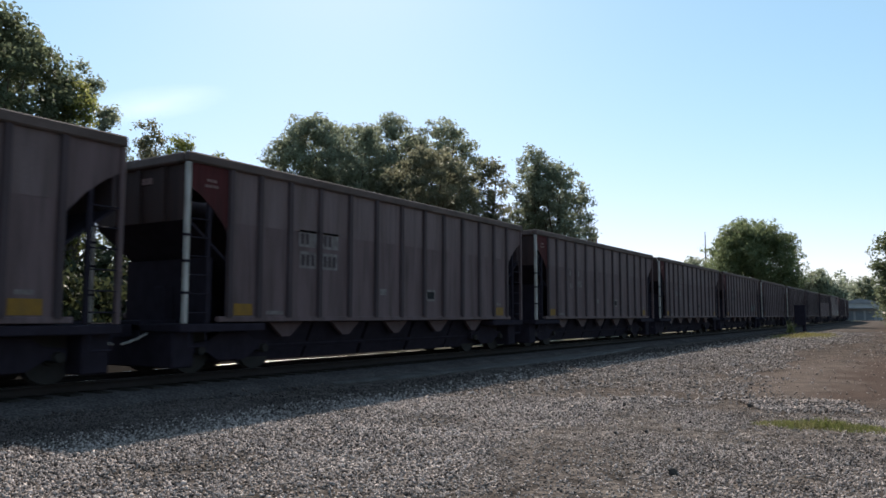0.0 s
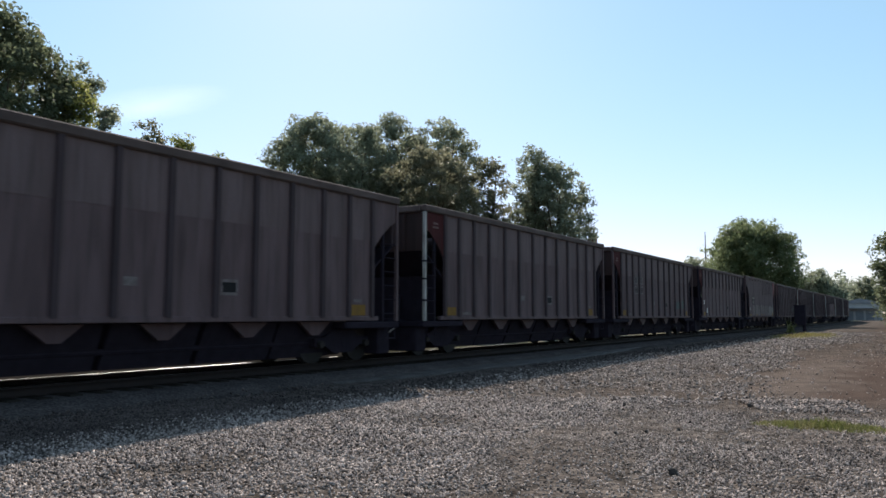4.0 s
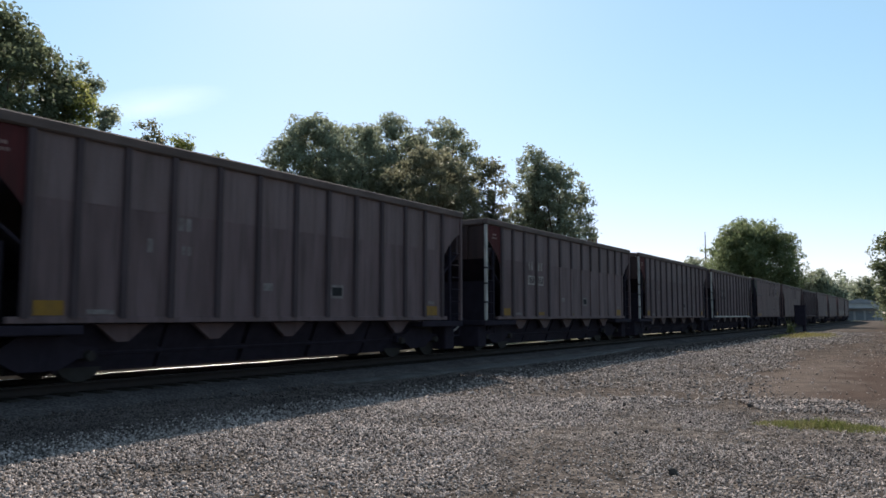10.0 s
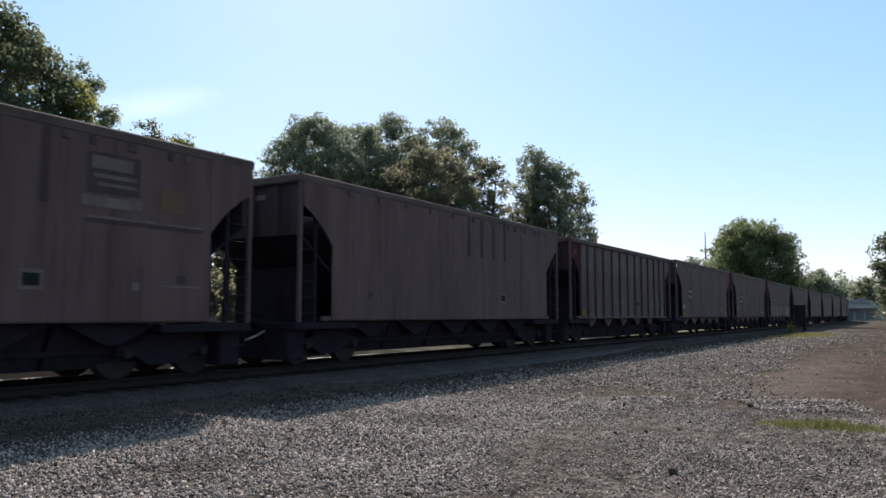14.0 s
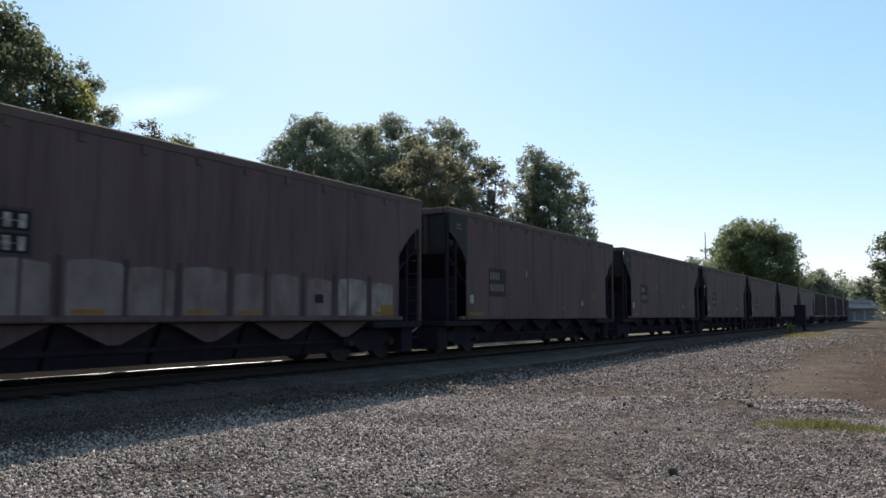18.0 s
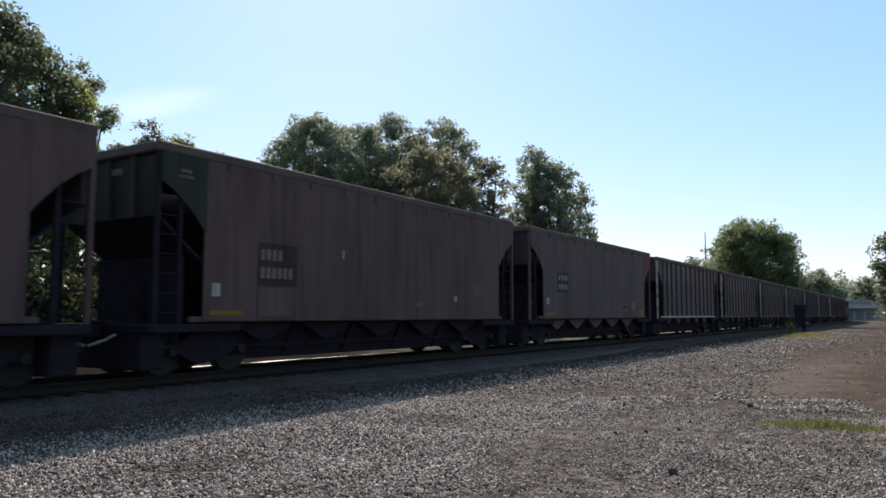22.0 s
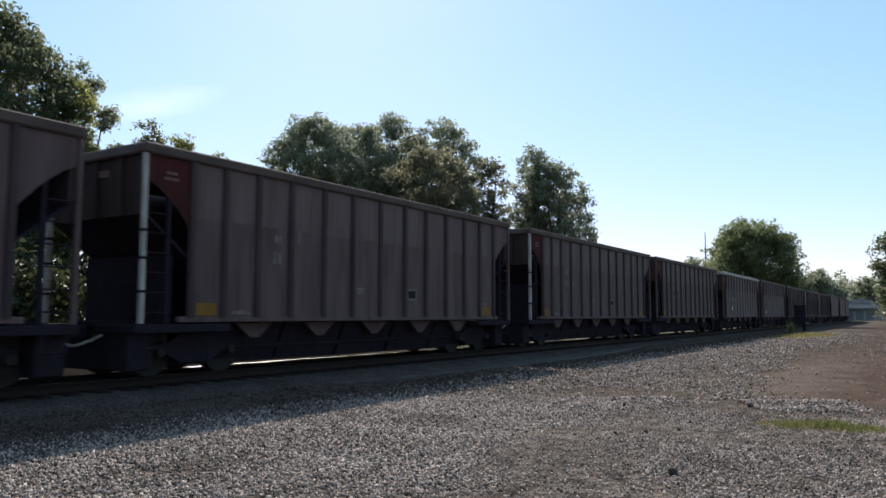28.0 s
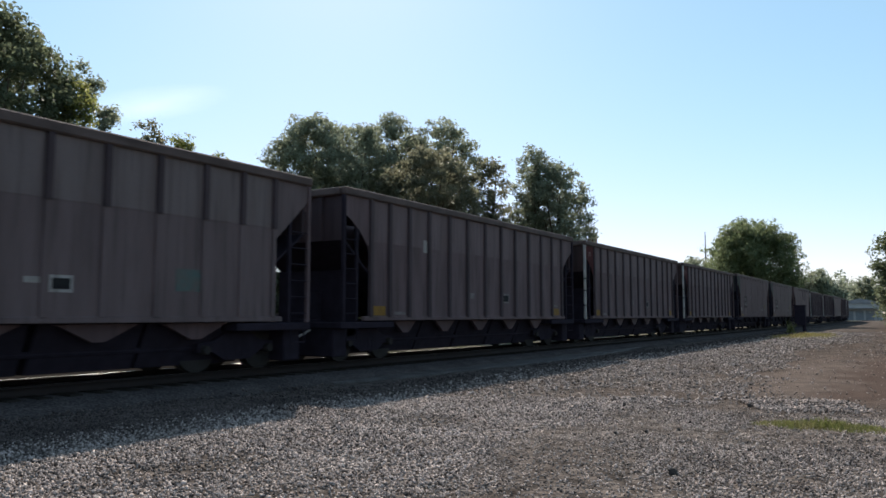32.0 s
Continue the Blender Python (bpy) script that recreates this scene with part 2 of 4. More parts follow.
# ---- ground ----
def ground_material():
    m = bpy.data.materials.new("gravel yard")
    m.use_nodes = True
    n, l = m.node_tree.nodes, m.node_tree.links
    p = n["Principled BSDF"]
    p.inputs["Roughness"].default_value = 0.95
    p.inputs["Specular IOR Level"].default_value = 0.0
    co = n.new("ShaderNodeTexCoord")

    def noise_at(scale, detail=4, stretch=None):
        t = n.new("ShaderNodeTexNoise")
        t.inputs["Scale"].default_value, t.inputs["Detail"].default_value = scale, detail
        l.new(co.outputs["Object"], t.inputs["Vector"])
        return t.outputs[0]

    def ramp(v, a, b, lo=0.0, hi=1.0):
        r = n.new("ShaderNodeMapRange")
        for key, val in zip(("From Min", "From Max", "To Min", "To Max"), (a, b, lo, hi)):
            r.inputs[key].default_value = val
        l.new(v, r.inputs["Value"])
        return r.outputs[0]

    def mix(f, a, b):
        x = n.new("ShaderNodeMix")
        x.data_type = "RGBA"
        for key, v in (("Factor", f), ("A", a), ("B", b)):
            if isinstance(v, tuple):
                x.inputs[key].default_value = (*v, 1)
            else:
                l.new(v, x.inputs[key])
        return x.outputs["Result"]

    def mul(a, b, op="MULTIPLY"):
        x = n.new("ShaderNodeMath")
        x.operation = op
        for i, v in enumerate((a, b)):
            if isinstance(v, float):
                x.inputs[i].default_value = v
            else:
                l.new(v, x.inputs[i])
        return x.outputs[0]

    sep = n.new("ShaderNodeSeparateXYZ")
    l.new(co.outputs["Object"], sep.inputs[0])
    wob = ramp(noise_at(0.25), 0.2, 0.8, -2.5, 2.5)
    xx = mul(sep.outputs["X"], wob, "ADD")
    vor = n.new("ShaderNodeTexVoronoi")
    vor.inputs["Scale"].default_value = 20
    l.new(co.outputs["Object"], vor.inputs["Vector"])
    vor2 = n.new("ShaderNodeTexVoronoi")
    vor2.inputs["Scale"].default_value = 9
    l.new(co.outputs["Object"], vor2.inputs["Vector"])
    cell = n.new("ShaderNodeSeparateColor")
    l.new(vor.outputs["Color"], cell.inputs[0])
    cell2 = n.new("ShaderNodeSeparateColor")
    l.new(vor2.outputs["Color"], cell2.inputs[0])
    speck = mul(cell.outputs[0], cell2.outputs[1], "ADD")
    stone = mix(ramp(speck, 0.2, 1.7), (0.05, 0.042, 0.037), (0.21, 0.182, 0.16))
    stone = mix(ramp(noise_at(0.5), 0.4, 0.7, 0, 0.6), stone, (0.095, 0.08, 0.071))
    stone = mix(ramp(noise_at(3.5, 9), 0.45, 0.62, 0, 0.8), stone, (0.04, 0.035, 0.031))
    # worn wheel way of brown dirt beside the yard's edge
    dirt = mix(ramp(noise_at(1.3, 9), 0.4, 0.62), (0.106, 0.083, 0.069), (0.049, 0.04, 0.034))
    way = mul(ramp(xx, -6.0, -3.6), ramp(sep.outputs["Y"], 11.0, 17.0))
    way = mul(way, ramp(noise_at(0.45, 5), 0.35, 0.6, 0.35, 1.0))
    col = mix(way, stone, dirt)
    # pale dry dust in the middle of the way, and its darker damp edge
    near = mul(sep.outputs["X"], ramp(noise_at(0.6), 0.2, 0.8, -0.9, 0.9), "ADD")
    pale = mul(mul(ramp(near, -4.0, -2.9), ramp(near, -1.0, -1.9)), mul(ramp(sep.outputs["Y"], 14.2, 16.5), ramp(sep.outputs["Y"], 36.0, 24.0)))
    col = mix(mul(pale, ramp(noise_at(1.7, 6), 0.35, 0.6, 0.3, 0.9)), col, mix(ramp(noise_at(9.0, 6), 0.4, 0.6), (0.165, 0.134, 0.115), (0.11, 0.09, 0.077)))
    damp = mul(mul(ramp(near, -1.9, -1.2), ramp(near, 1.6, 0.8)), mul(ramp(sep.outputs["Y"], 13.6, 16.0), ramp(sep.outputs["Y"], 40.0, 28.0)))
    col = mix(mul(damp, 0.75), col, (0.082, 0.06, 0.05))
    # darker ground beside the track, past the loose ballast
    dark_side = mul(ramp(xx, -9.8, -11.0), ramp(xx, -24.0, -20.0))
    dark_side = mul(dark_side, ramp(sep.outputs["Y"], 9.0, 14.0))
    col = mix(mul(dark_side, 0.75), col, (0.06, 0.054, 0.051))
    # ground behind the track: near black up close, paler further along
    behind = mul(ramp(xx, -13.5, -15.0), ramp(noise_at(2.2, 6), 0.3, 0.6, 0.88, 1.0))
    behind_tone = mix(ramp(sep.outputs["Y"], 22.0, 36.0), (0.018, 0.016, 0.014), mix(ramp(noise_at(1.1, 6), 0.4, 0.6), (0.23, 0.212, 0.185), (0.1, 0.105, 0.06)))
    col = mix(behind, col, behind_tone)
    # grass and soil behind the track, and past the yard's edge
    wild = n.new("ShaderNodeMath")
    wild.operation = "MAXIMUM"
    l.new(ramp(xx, -23.0, -27.0), wild.inputs[0])
    l.new(ramp(xx, 3.0, 6.0), wild.inputs[1])
    green = mix(ramp(noise_at(0.8), 0.35, 0.65), (0.07, 0.08, 0.03), (0.13, 0.115, 0.065))
    col = mix(wild.outputs[0], col, green)
    l.new(col, p.inputs["Base Color"])
    b = n.new("ShaderNodeBump")
    b.inputs["Strength"].default_value, b.inputs["Distance"].default_value = 0.8, 0.04
    l.new(vor.outputs["Distance"], b.inputs["Height"])
    l.new(b.outputs[0], p.inputs["Normal"])
    return m


def make_ground():
    xs = np.unique(np.concatenate([np.linspace(-3000, -60, 12), np.arange(-60, 20, 0.8), np.linspace(20, 3000, 12)]))
    ys = np.unique(np.concatenate([np.linspace(-3000, -40, 14), np.arange(-40, 110, 1.0), np.linspace(110, 3000, 16)]))
    gx, gy = np.meshgrid(xs, ys)
    gz = np.array([noise.noise((a * 0.35, b * 0.35, 0)) for a, b in zip(gx.ravel(), gy.ravel())]) * 0.025
    far = np.clip((np.hypot(gx, gy).ravel() - 40) / 60, 0, 1)
    v = np.stack([gx.ravel(), gy.ravel(), gz * (1 - far)], 1)
    w = len(xs)
    i = (np.arange(len(ys) - 1)[:, None] * w + np.arange(w - 1)[None]).ravel()
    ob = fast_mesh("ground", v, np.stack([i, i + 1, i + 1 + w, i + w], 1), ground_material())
    tagged(ob, "grey gravel yard with brown dirt patches", "ground", kind="structure")


make_ground()


def sweep(name, profile, material, parent, s0, s1, label=""):
    """A bar of the given cross-section (side, height) laid along the track."""
    stops = [s for s in np.arange(s0, BEND, 25.0)] + [s for s in np.arange(BEND, s1 + 1, 6.0)]
    v = []
    for s in stops:
        for side, z in profile:
            v.append(on_line(s, side, z)[:3])
    k, f = len(profile), []
    for i in range(len(stops) - 1):
        for j in range(k):
            a, b = i * k + j, i * k + (j + 1) % k
            f.append((a, b, b + k, a + k))
    ob = fast_mesh(name, np.array(v), np.array(f), material)
    ob.parent = parent
    return tagged(ob, label)


def make_track():
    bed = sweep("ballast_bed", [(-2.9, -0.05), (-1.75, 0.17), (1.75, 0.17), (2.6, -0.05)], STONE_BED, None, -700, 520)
    tagged(bed, "low bed of dark ballast under the track", "ballast", kind="structure")
    track = new("railway_track")
    track.location = (0, 0, 0)
    tagged(track, "steel rails with polished tops on timber sleepers", "track", kind="structure")
    for c in (-0.7175, 0.7175):
        rail = sweep("rail", [(c - 0.07, 0.19), (c - 0.07, 0.20), (c - 0.012, 0.225), (c - 0.012, 0.305), (c - 0.036, 0.315), (c - 0.036, 0.342),
                              (c + 0.036, 0.342), (c + 0.036, 0.315), (c + 0.012, 0.305), (c + 0.012, 0.225), (c + 0.07, 0.20), (c + 0.07, 0.19)], RAILSIDE, track, -700, 520)
        sweep("rail_head", [(c + 0.037 * q, 0.3425 + 0.009 * (1 - q * q)) for q in np.linspace(-1, 1, 9)], RAILEDGE, rail, -700, 520, "dull brown rail head")
        sweep("running_band", [(c + 0.016 * q, 0.3475 + 0.005 * (1 - q * q)) for q in np.linspace(-1, 1, 9)], RAILTOP, rail, -700, 520, "polished running band").data.shade_smooth()
    bm = box(bmesh.new(), -1.3, 1.3, -0.115, 0.115, 0.06, 0.192, 0.012)
    first = part("sleeper", bm, TIE, track)
    for i in range(220):
        s = -2 + i * 0.52
        ob = first if i == 0 else new("sleeper", first.data)
        ob.parent = track
        x, y, z, a = on_line(s)
        ob.matrix_basis = pose(x + random.uniform(-0.04, 0.04), y, random.uniform(-0.008, 0.006), 0, 0, a + random.uniform(-1, 1))


def dark_strip():
    """A low dark strip of old asphalt beside the track."""
    r = random.Random(8)
    edge = [(-10.7, 12.6), (-10.35, 16.0), (-10.0, 20.0), (-9.95, 24.0), (-10.5, 30.0), (-11.1, 38.0), (-11.2, 46.0)]
    bm = bmesh.new()
    line = []
    for (x0, y0), (x1, y1) in zip(edge, edge[1:]):
        for q in range(10):
            f = q / 10
            line.append((x0 + (x1 - x0) * f + r.uniform(-0.06, 0.06), y0 + (y1 - y0) * f))
    rows = [[bm.verts.new((x, y, -0.03)) for x, y in line], [bm.verts.new((x - 0.06, y, 0.05)) for x, y in line], [bm.verts.new((min(x - 0.1, -11.3), y, 0.055)) for x, y in line], [bm.verts.new((min(x - 0.2, -11.6), y, -0.03)) for x, y in line]]
    for a, b in zip(rows, rows[1:]):
        for i in range(len(line) - 1):
            bm.faces.new((a[i], a[i + 1], b[i + 1], b[i]))
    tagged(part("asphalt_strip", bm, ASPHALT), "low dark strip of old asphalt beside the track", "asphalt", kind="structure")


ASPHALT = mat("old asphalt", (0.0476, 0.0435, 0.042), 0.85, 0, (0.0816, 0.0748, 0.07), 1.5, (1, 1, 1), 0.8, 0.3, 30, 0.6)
dark_strip()
STONE_BED = mat("dark bed ballast", (0.068, 0.0608, 0.0592), 0.9, 0, (0.0389, 0.0353, 0.0353), 1.2, (1, 1, 1), 0.8, 0.5, 22, 1.0, spec=0.0)
make_track()

# ---- hopper cars ----
SPACING = 15.5
TOP, SILL, HALF, LONG = 4.277, 1.05, 1.567, 7.05     # heights over the rail; half width; half length between corner posts
SIDE_END = 6.0
RIBS = [-6.0, -5.2, -4.31, -3.33, -2.24, -1.19, -0.08, 1.01, 2.03, 3.08, 4.13, 5.08, 5.98]


def wheelset(parent, y):
    bm = bmesh.new()
    for s in (-1, 1):
        x = s * 0.72
        tube(bm, (x - 0.065, 0, 0), (x + 0.065, 0, 0), 0.457, None, 28)
        tube(bm, (x - s * 0.11, 0, 0), (x - s * 0.064, 0, 0), 0.482, None, 28)
        tube(bm, (x + s * 0.06, 0, 0), (x + s * 0.1, 0, 0), 0.16, 0.13, 14)
    tube(bm, (-1.05, 0, 0), (1.05, 0, 0), 0.085, None, 10)
    ob = part("wheelset", bm, WHEEL, parent)
    ob.location = (0, y, 0.457)
    return ob


def truck(parent, y):
    bm = box(bmesh.new(), -1.0, 1.0, -0.22, 0.22, 0.42, 0.72, 0.03)
    tube(bm, (0, 0, 0.7), (0, 0, 0.86), 0.2, None, 14)
    box(bm, -0.62, 0.62, -0.36, 0.36, 0.17, 0.45, 0.03)
    tr = part("truck", bm, DARK, parent, "grimy cast steel four-wheel truck")
    tr.location = (0, y, 0)
    for s in (-1, 1):
        bm = prism(bmesh.new(), [(-1.02, 0.40), (-1.02, 0.60), (-0.62, 0.64), (-0.36, 0.80), (0.36, 0.80), (0.62, 0.64), (1.02, 0.60), (1.02, 0.40),
                                 (0.66, 0.42), (0.34, 0.24), (-0.34, 0.24), (-0.66, 0.42)], 0, s * 0.96 - 0.07, s * 0.96 + 0.07)
        for a in (-0.16, 0.0, 0.16):
            tube(bm, (s * 0.98, a, 0.3), (s * 0.98, a, 0.52), 0.06, None, 10)
        sf = part("side_frame", bm, DARK, tr)
        for a in (-0.85, 0.85):
            part("bearing_cap", tube(bmesh.new(), (s * 1.02, a, 0.457), (s * 1.13, a, 0.457), 0.1, 0.085, 12), WHEEL, sf)
    for a in (-0.85, 0.85):
        wheelset(tr, a)
    return tr


def bars(count, x, y, z, h, w, gap):
    """One worn word: a plain upright bar for each letter, all on a hair-thin line."""
    over, under = [], []
    for i in range(count):
        y0 = y + i * (w + gap)
        over += [(y0, z + h * 0.52), (y0, z + h), (y0 + w, z + h), (y0 + w, z + h * 0.52)]
        under += [(y0, z + h * 0.48), (y0, z), (y0 + w, z), (y0 + w, z + h * 0.48)]
    return prism(bmesh.new(), over[1:-1] + under[1:-1][::-1], 0, x, x + 0.006)


def rib(car, y, sheet, z0, z1, material):
    """An upright side rib: a shallow channel pressed narrower at its face."""
    part("rib", prism(bmesh.new(), [(sheet + 0.018, y - 0.072), (sheet + 0.018, y + 0.072), (sheet + 0.095, y + 0.052), (sheet + 0.095, y - 0.052)], 2, z0, z1), material, car)


def marks(car, style, seed, flat):
    """Worn lettering of a ribbed car: two rows, each parted by the rib between them."""
    r = random.Random(seed)
    for row, z in enumerate((2.69, 2.21)):
        for y in (-4.02, -3.22):
            w = r.uniform(0.52, 0.58)
            x0 = y + 0.6 - w if y < -3.5 else y
            if style == "panels":
                pl = part("lettering_panel", box(bmesh.new(), flat, flat + 0.005, x0, x0 + w, z, z + 0.38), FADED, car, "faded pale lettering panel")
                part("lettering", bars(3 if row else 2, flat + 0.005, x0 + 0.05, z + 0.06, 0.25, 0.1, 0.06), GRIME, pl)
            elif style == "numbers" and row:
                pl = part("lettering_panel", box(bmesh.new(), flat, flat + 0.005, x0, x0 + w, z + 0.03, z + 0.36), SCRAP, car, "pale lettering panel with dark figures")
                part("lettering", bars(3, flat + 0.005, x0 + 0.12, z + 0.09, 0.22, 0.075, 0.065), GRIME, pl)
            elif style == "numbers":
                part("lettering", bars(2, flat, x0 + (0.06 if y < -3.5 else 0.1), z + 0.08, 0.29, 0.1, 0.12), SCRAP, car, "worn pale lettering")
            elif r.random() < (0.9 if style == "scraps" else 0.5):
                n = r.choice((1, 2, 2, 3))
                part("lettering", bars(n, flat, x0 + r.uniform(0.0, 0.2), z + r.uniform(0.0, 0.08), r.uniform(0.16, 0.3), r.uniform(0.08, 0.13), 0.05), FADED, car, "worn scraps of pale lettering")


def hopper_car(paint, corner=None, post=DARK, ribbed=True, white_sill=False, plate=None, patches=0, squares=(), rear=None, rim=None, slanted=False, label="", ladder=True, stickers=True, washed=False, spot=1.1, stakes=False):
    car = new("hopper_car")
    tagged(car, label, "hopper car", "cars of the coal train")
    top = TOP if ribbed else TOP + 0.08
    sheet = HALF - (0.10 if ribbed else 0.025)
    corner = corner or paint
    for s in (-1, 1):
        # side sheet with its cut-off lower corners
        low = SILL if s > 0 else SILL + 0.07
        out = [(-SIDE_END, low), (SIDE_END, low), (SIDE_END, 2.75), (SIDE_END + 0.5, 3.45), (SIDE_END + 0.5, top - 0.1), (-SIDE_END - 0.5, top - 0.1), (-SIDE_END - 0.5, 3.45), (-SIDE_END, 2.75)]
        part("side_sheet", prism(bmesh.new(), out, 0, s * sheet - 0.02, s * sheet + 0.02), paint, car)
        if ribbed and s > 0:
            part("upper_sheet", box(bmesh.new(), sheet + 0.016, sheet + 0.026, -5.98, 5.98, 3.02, top - 0.15), CHALK if paint is PALE else UPPER, car, "dusty greyer upper sheet")
        for e in (-1, 1):
            m = corner if e < 0 else (rear or paint)
            out = [(e * (SIDE_END - 0.02), 2.72), (e * (SIDE_END - 0.02), top - 0.12), (e * (LONG - 0.02), top - 0.12)]
            out += [(e * (LONG - 0.02), 3.72)] if slanted else [(e * (LONG - 0.02), 3.62), (e * (SIDE_END + 0.75), 3.47), (e * (SIDE_END + 0.4), 3.2), (e * (SIDE_END + 0.12), 2.9)]
            g = part("corner_sheet", prism(bmesh.new(), out, 0, s * (sheet + 0.026) - 0.006, s * (sheet + 0.026) + 0.006), m, car, "" if m is paint else "faded coloured corner sheet")
            if m is not paint and s > 0:
                for q, count in enumerate((3, 4)):
                    part("lettering", bars(count, s * (sheet + 0.032), e * 6.5 - 0.1 - 0.04 * q, top - 0.52 - q * 0.11, 0.055, 0.055, 0.03), WORN, g)
            cp = part("corner_post", box(bmesh.new(), s * (HALF - 0.07) - 0.045, s * (HALF - 0.07) + 0.045, e * LONG - 0.045, e * LONG + 0.045, SILL - 0.05, top - 0.2, 0.01), POSTW if post is WHITE and e < 0 else post if e < 0 else paint if not ribbed else DARK if post is DARK else GREY, car,
                 "white reflective corner post" if post is WHITE and e < 0 else "")
            if post is WHITE and e < 0:
                for z in (1.55, 2.15, 2.65):
                    part("clamp", box(bmesh.new(), s * (HALF - 0.07) - 0.06, s * (HALF - 0.07) + 0.06, e * LONG - 0.06, e * LONG + 0.06, z, z + 0.05), DARK, cp)
            part("end_post", box(bmesh.new(), s * (HALF - 0.12) - 0.04, s * (HALF - 0.12) + 0.04, e * 6.5 - 0.04, e * 6.5 + 0.04, SILL - 0.05, 3.45, 0.008), DARK, car)
        part("side_sill", box(bmesh.new(), s * (HALF - 0.1) - 0.06, s * (HALF - 0.1) + 0.06, -SIDE_END - 0.25, SIDE_END + 0.25, low - 0.03, low + 0.08, 0.012), POSTW if white_sill else paint, car, "white painted side sill" if white_sill else "")
        if ribbed and s > 0:
            for y in RIBS:
                clean = washed is True or washed == "rear" and y > -2
                rib(car, y, sheet, 3.0 if clean else SILL + 0.05, top - 0.2, GRIME)
                if clean:
                    rib(car, y, sheet - 0.035, SILL + 0.05, 2.997, paint)
        elif ribbed:
            bm = bmesh.new()
            for y in RIBS:
                prism(bm, [(-sheet - 0.018, y - 0.085), (-sheet - 0.018, y + 0.085), (-HALF + 0.005, y + 0.05), (-HALF + 0.005, y - 0.05)], 2, SILL + 0.05, top - 0.2)
            part("ribbing", bm, GRIME, car, "coal-grimed ribs of the far side")
        else:
            for y in (-3.9, -1.3, 1.3, 3.9):
                part("seam", box(bmesh.new(), s * (sheet + 0.022) - 0.004, s * (sheet + 0.022) + 0.004, y - 0.035, y + 0.035, SILL + 0.05, top - 0.2), paint, car)
        part("top_chord", box(bmesh.new(), s * (HALF - 0.07) - 0.08, s * (HALF - 0.07) + 0.08, -LONG - 0.06, LONG + 0.06, top - 0.2, top, 0.03), rim or RIM, car, "dusty pale top rim")
    for e in (-1, 1):
        part("end_chord", box(bmesh.new(), -HALF + 0.16, HALF - 0.16, e * LONG - 0.08, e * LONG + 0.08, top - 0.2, top - 0.006, 0.03), rim or RIM, car, "dusty pale top rim")
        out = [(e * (LONG - 0.05), top - 0.19), (e * (LONG - 0.05), 2.98), (e * (LONG - 0.13), 2.98), (e * (LONG - 0.13), top - 0.19)]
        es = part("end_sheet", prism(bmesh.new(), out, 0, -HALF + 0.13, HALF - 0.13), GREEN if corner is GREEN and e < 0 else RUST if corner in (RED, DULL) and e < 0 else GRIME, car)
        out = [(e * (LONG - 0.05), 2.975), (e * 4.6, SILL + 0.06), (e * 4.52, SILL + 0.06), (e * (LONG - 0.13), 2.975)]
        part("slope_sheet", prism(bmesh.new(), out, 0, -HALF + 0.13, HALF - 0.13), DARK, car, "near-black sloping end sheet")
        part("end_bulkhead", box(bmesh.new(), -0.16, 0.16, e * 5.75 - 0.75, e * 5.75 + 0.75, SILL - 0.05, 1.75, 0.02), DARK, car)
        for x in (-0.75, 0, 0.75):
            part("end_rib", box(bmesh.new(), x - 0.05, x + 0.05, min(e * (LONG - 0.06), e * (LONG + 0.03)), max(e * (LONG - 0.06), e * (LONG + 0.03)), 2.98, top - 0.22), RUST if corner in (RED, DULL) else GRIME, es)
        part("lettering", box(bmesh.new(), -0.02, 0.36, min(e * (LONG - 0.06), e * (LONG - 0.03)), max(e * (LONG - 0.06), e * (LONG - 0.03)), top - 0.52, top - 0.4), WORN, es)
        part("end_platform", box(bmesh.new(), -HALF + 0.04, HALF - 0.04, min(e * 5.0, e * (LONG + 0.1)), max(e * 5.0, e * (LONG + 0.1)), SILL - 0.22, SILL - 0.06, 0.02), DARK, car)
        bm = box(bmesh.new(), -0.12, 0.12, min(e * (LONG + 0.1), e * (LONG + 0.58)), max(e * (LONG + 0.1), e * (LONG + 0.58)), 0.72, 0.98, 0.03)
        box(bm, -0.17, 0.2, min(e * (LONG + 0.5), e * (LONG + 0.76)), max(e * (LONG + 0.5), e * (LONG + 0.76)), 0.68, 1.0, 0.05)
        part("coupler", bm, DARK, car)
        bm = bmesh.new()
        for q in range(3):
            tube(bm, (0.55, e * (LONG + 0.1 + q * 0.17), 0.8 - q * 0.09 if q < 2 else 0.66), (0.5, e * (LONG + 0.27 + q * 0.17), 0.71 - q * 0.05), 0.025, None, 6)
        # pale material stands in for the sun catching the hose
        part("brake_hose", bm, PRIMER, car, "brake hose coloured pale as if sunlit")
        if ladder:
            for q in range(6):
                bm = tube(bmesh.new(), (HALF - 0.05, e * 6.5, SILL + 0.15 + q * 0.36), (HALF - 0.05, e * LONG, SILL + 0.15 + q * 0.36), 0.013, None, 6)
                part("ladder_rung", bm, DARK, car)
        bm = bmesh.new()
        for x in (HALF - 0.05, ):
            tube(bm, (x, e * 6.95, SILL - 0.1), (x, e * 6.95, 0.55), 0.015, None, 6)
            tube(bm, (x, e * 6.55, SILL - 0.1), (x, e * 6.55, 0.55), 0.015, None, 6)
            tube(bm, (x, e * 6.55, 0.56), (x, e * 6.95, 0.56), 0.018, None, 6)
        part("stirrup_step", bm, DARK, car)
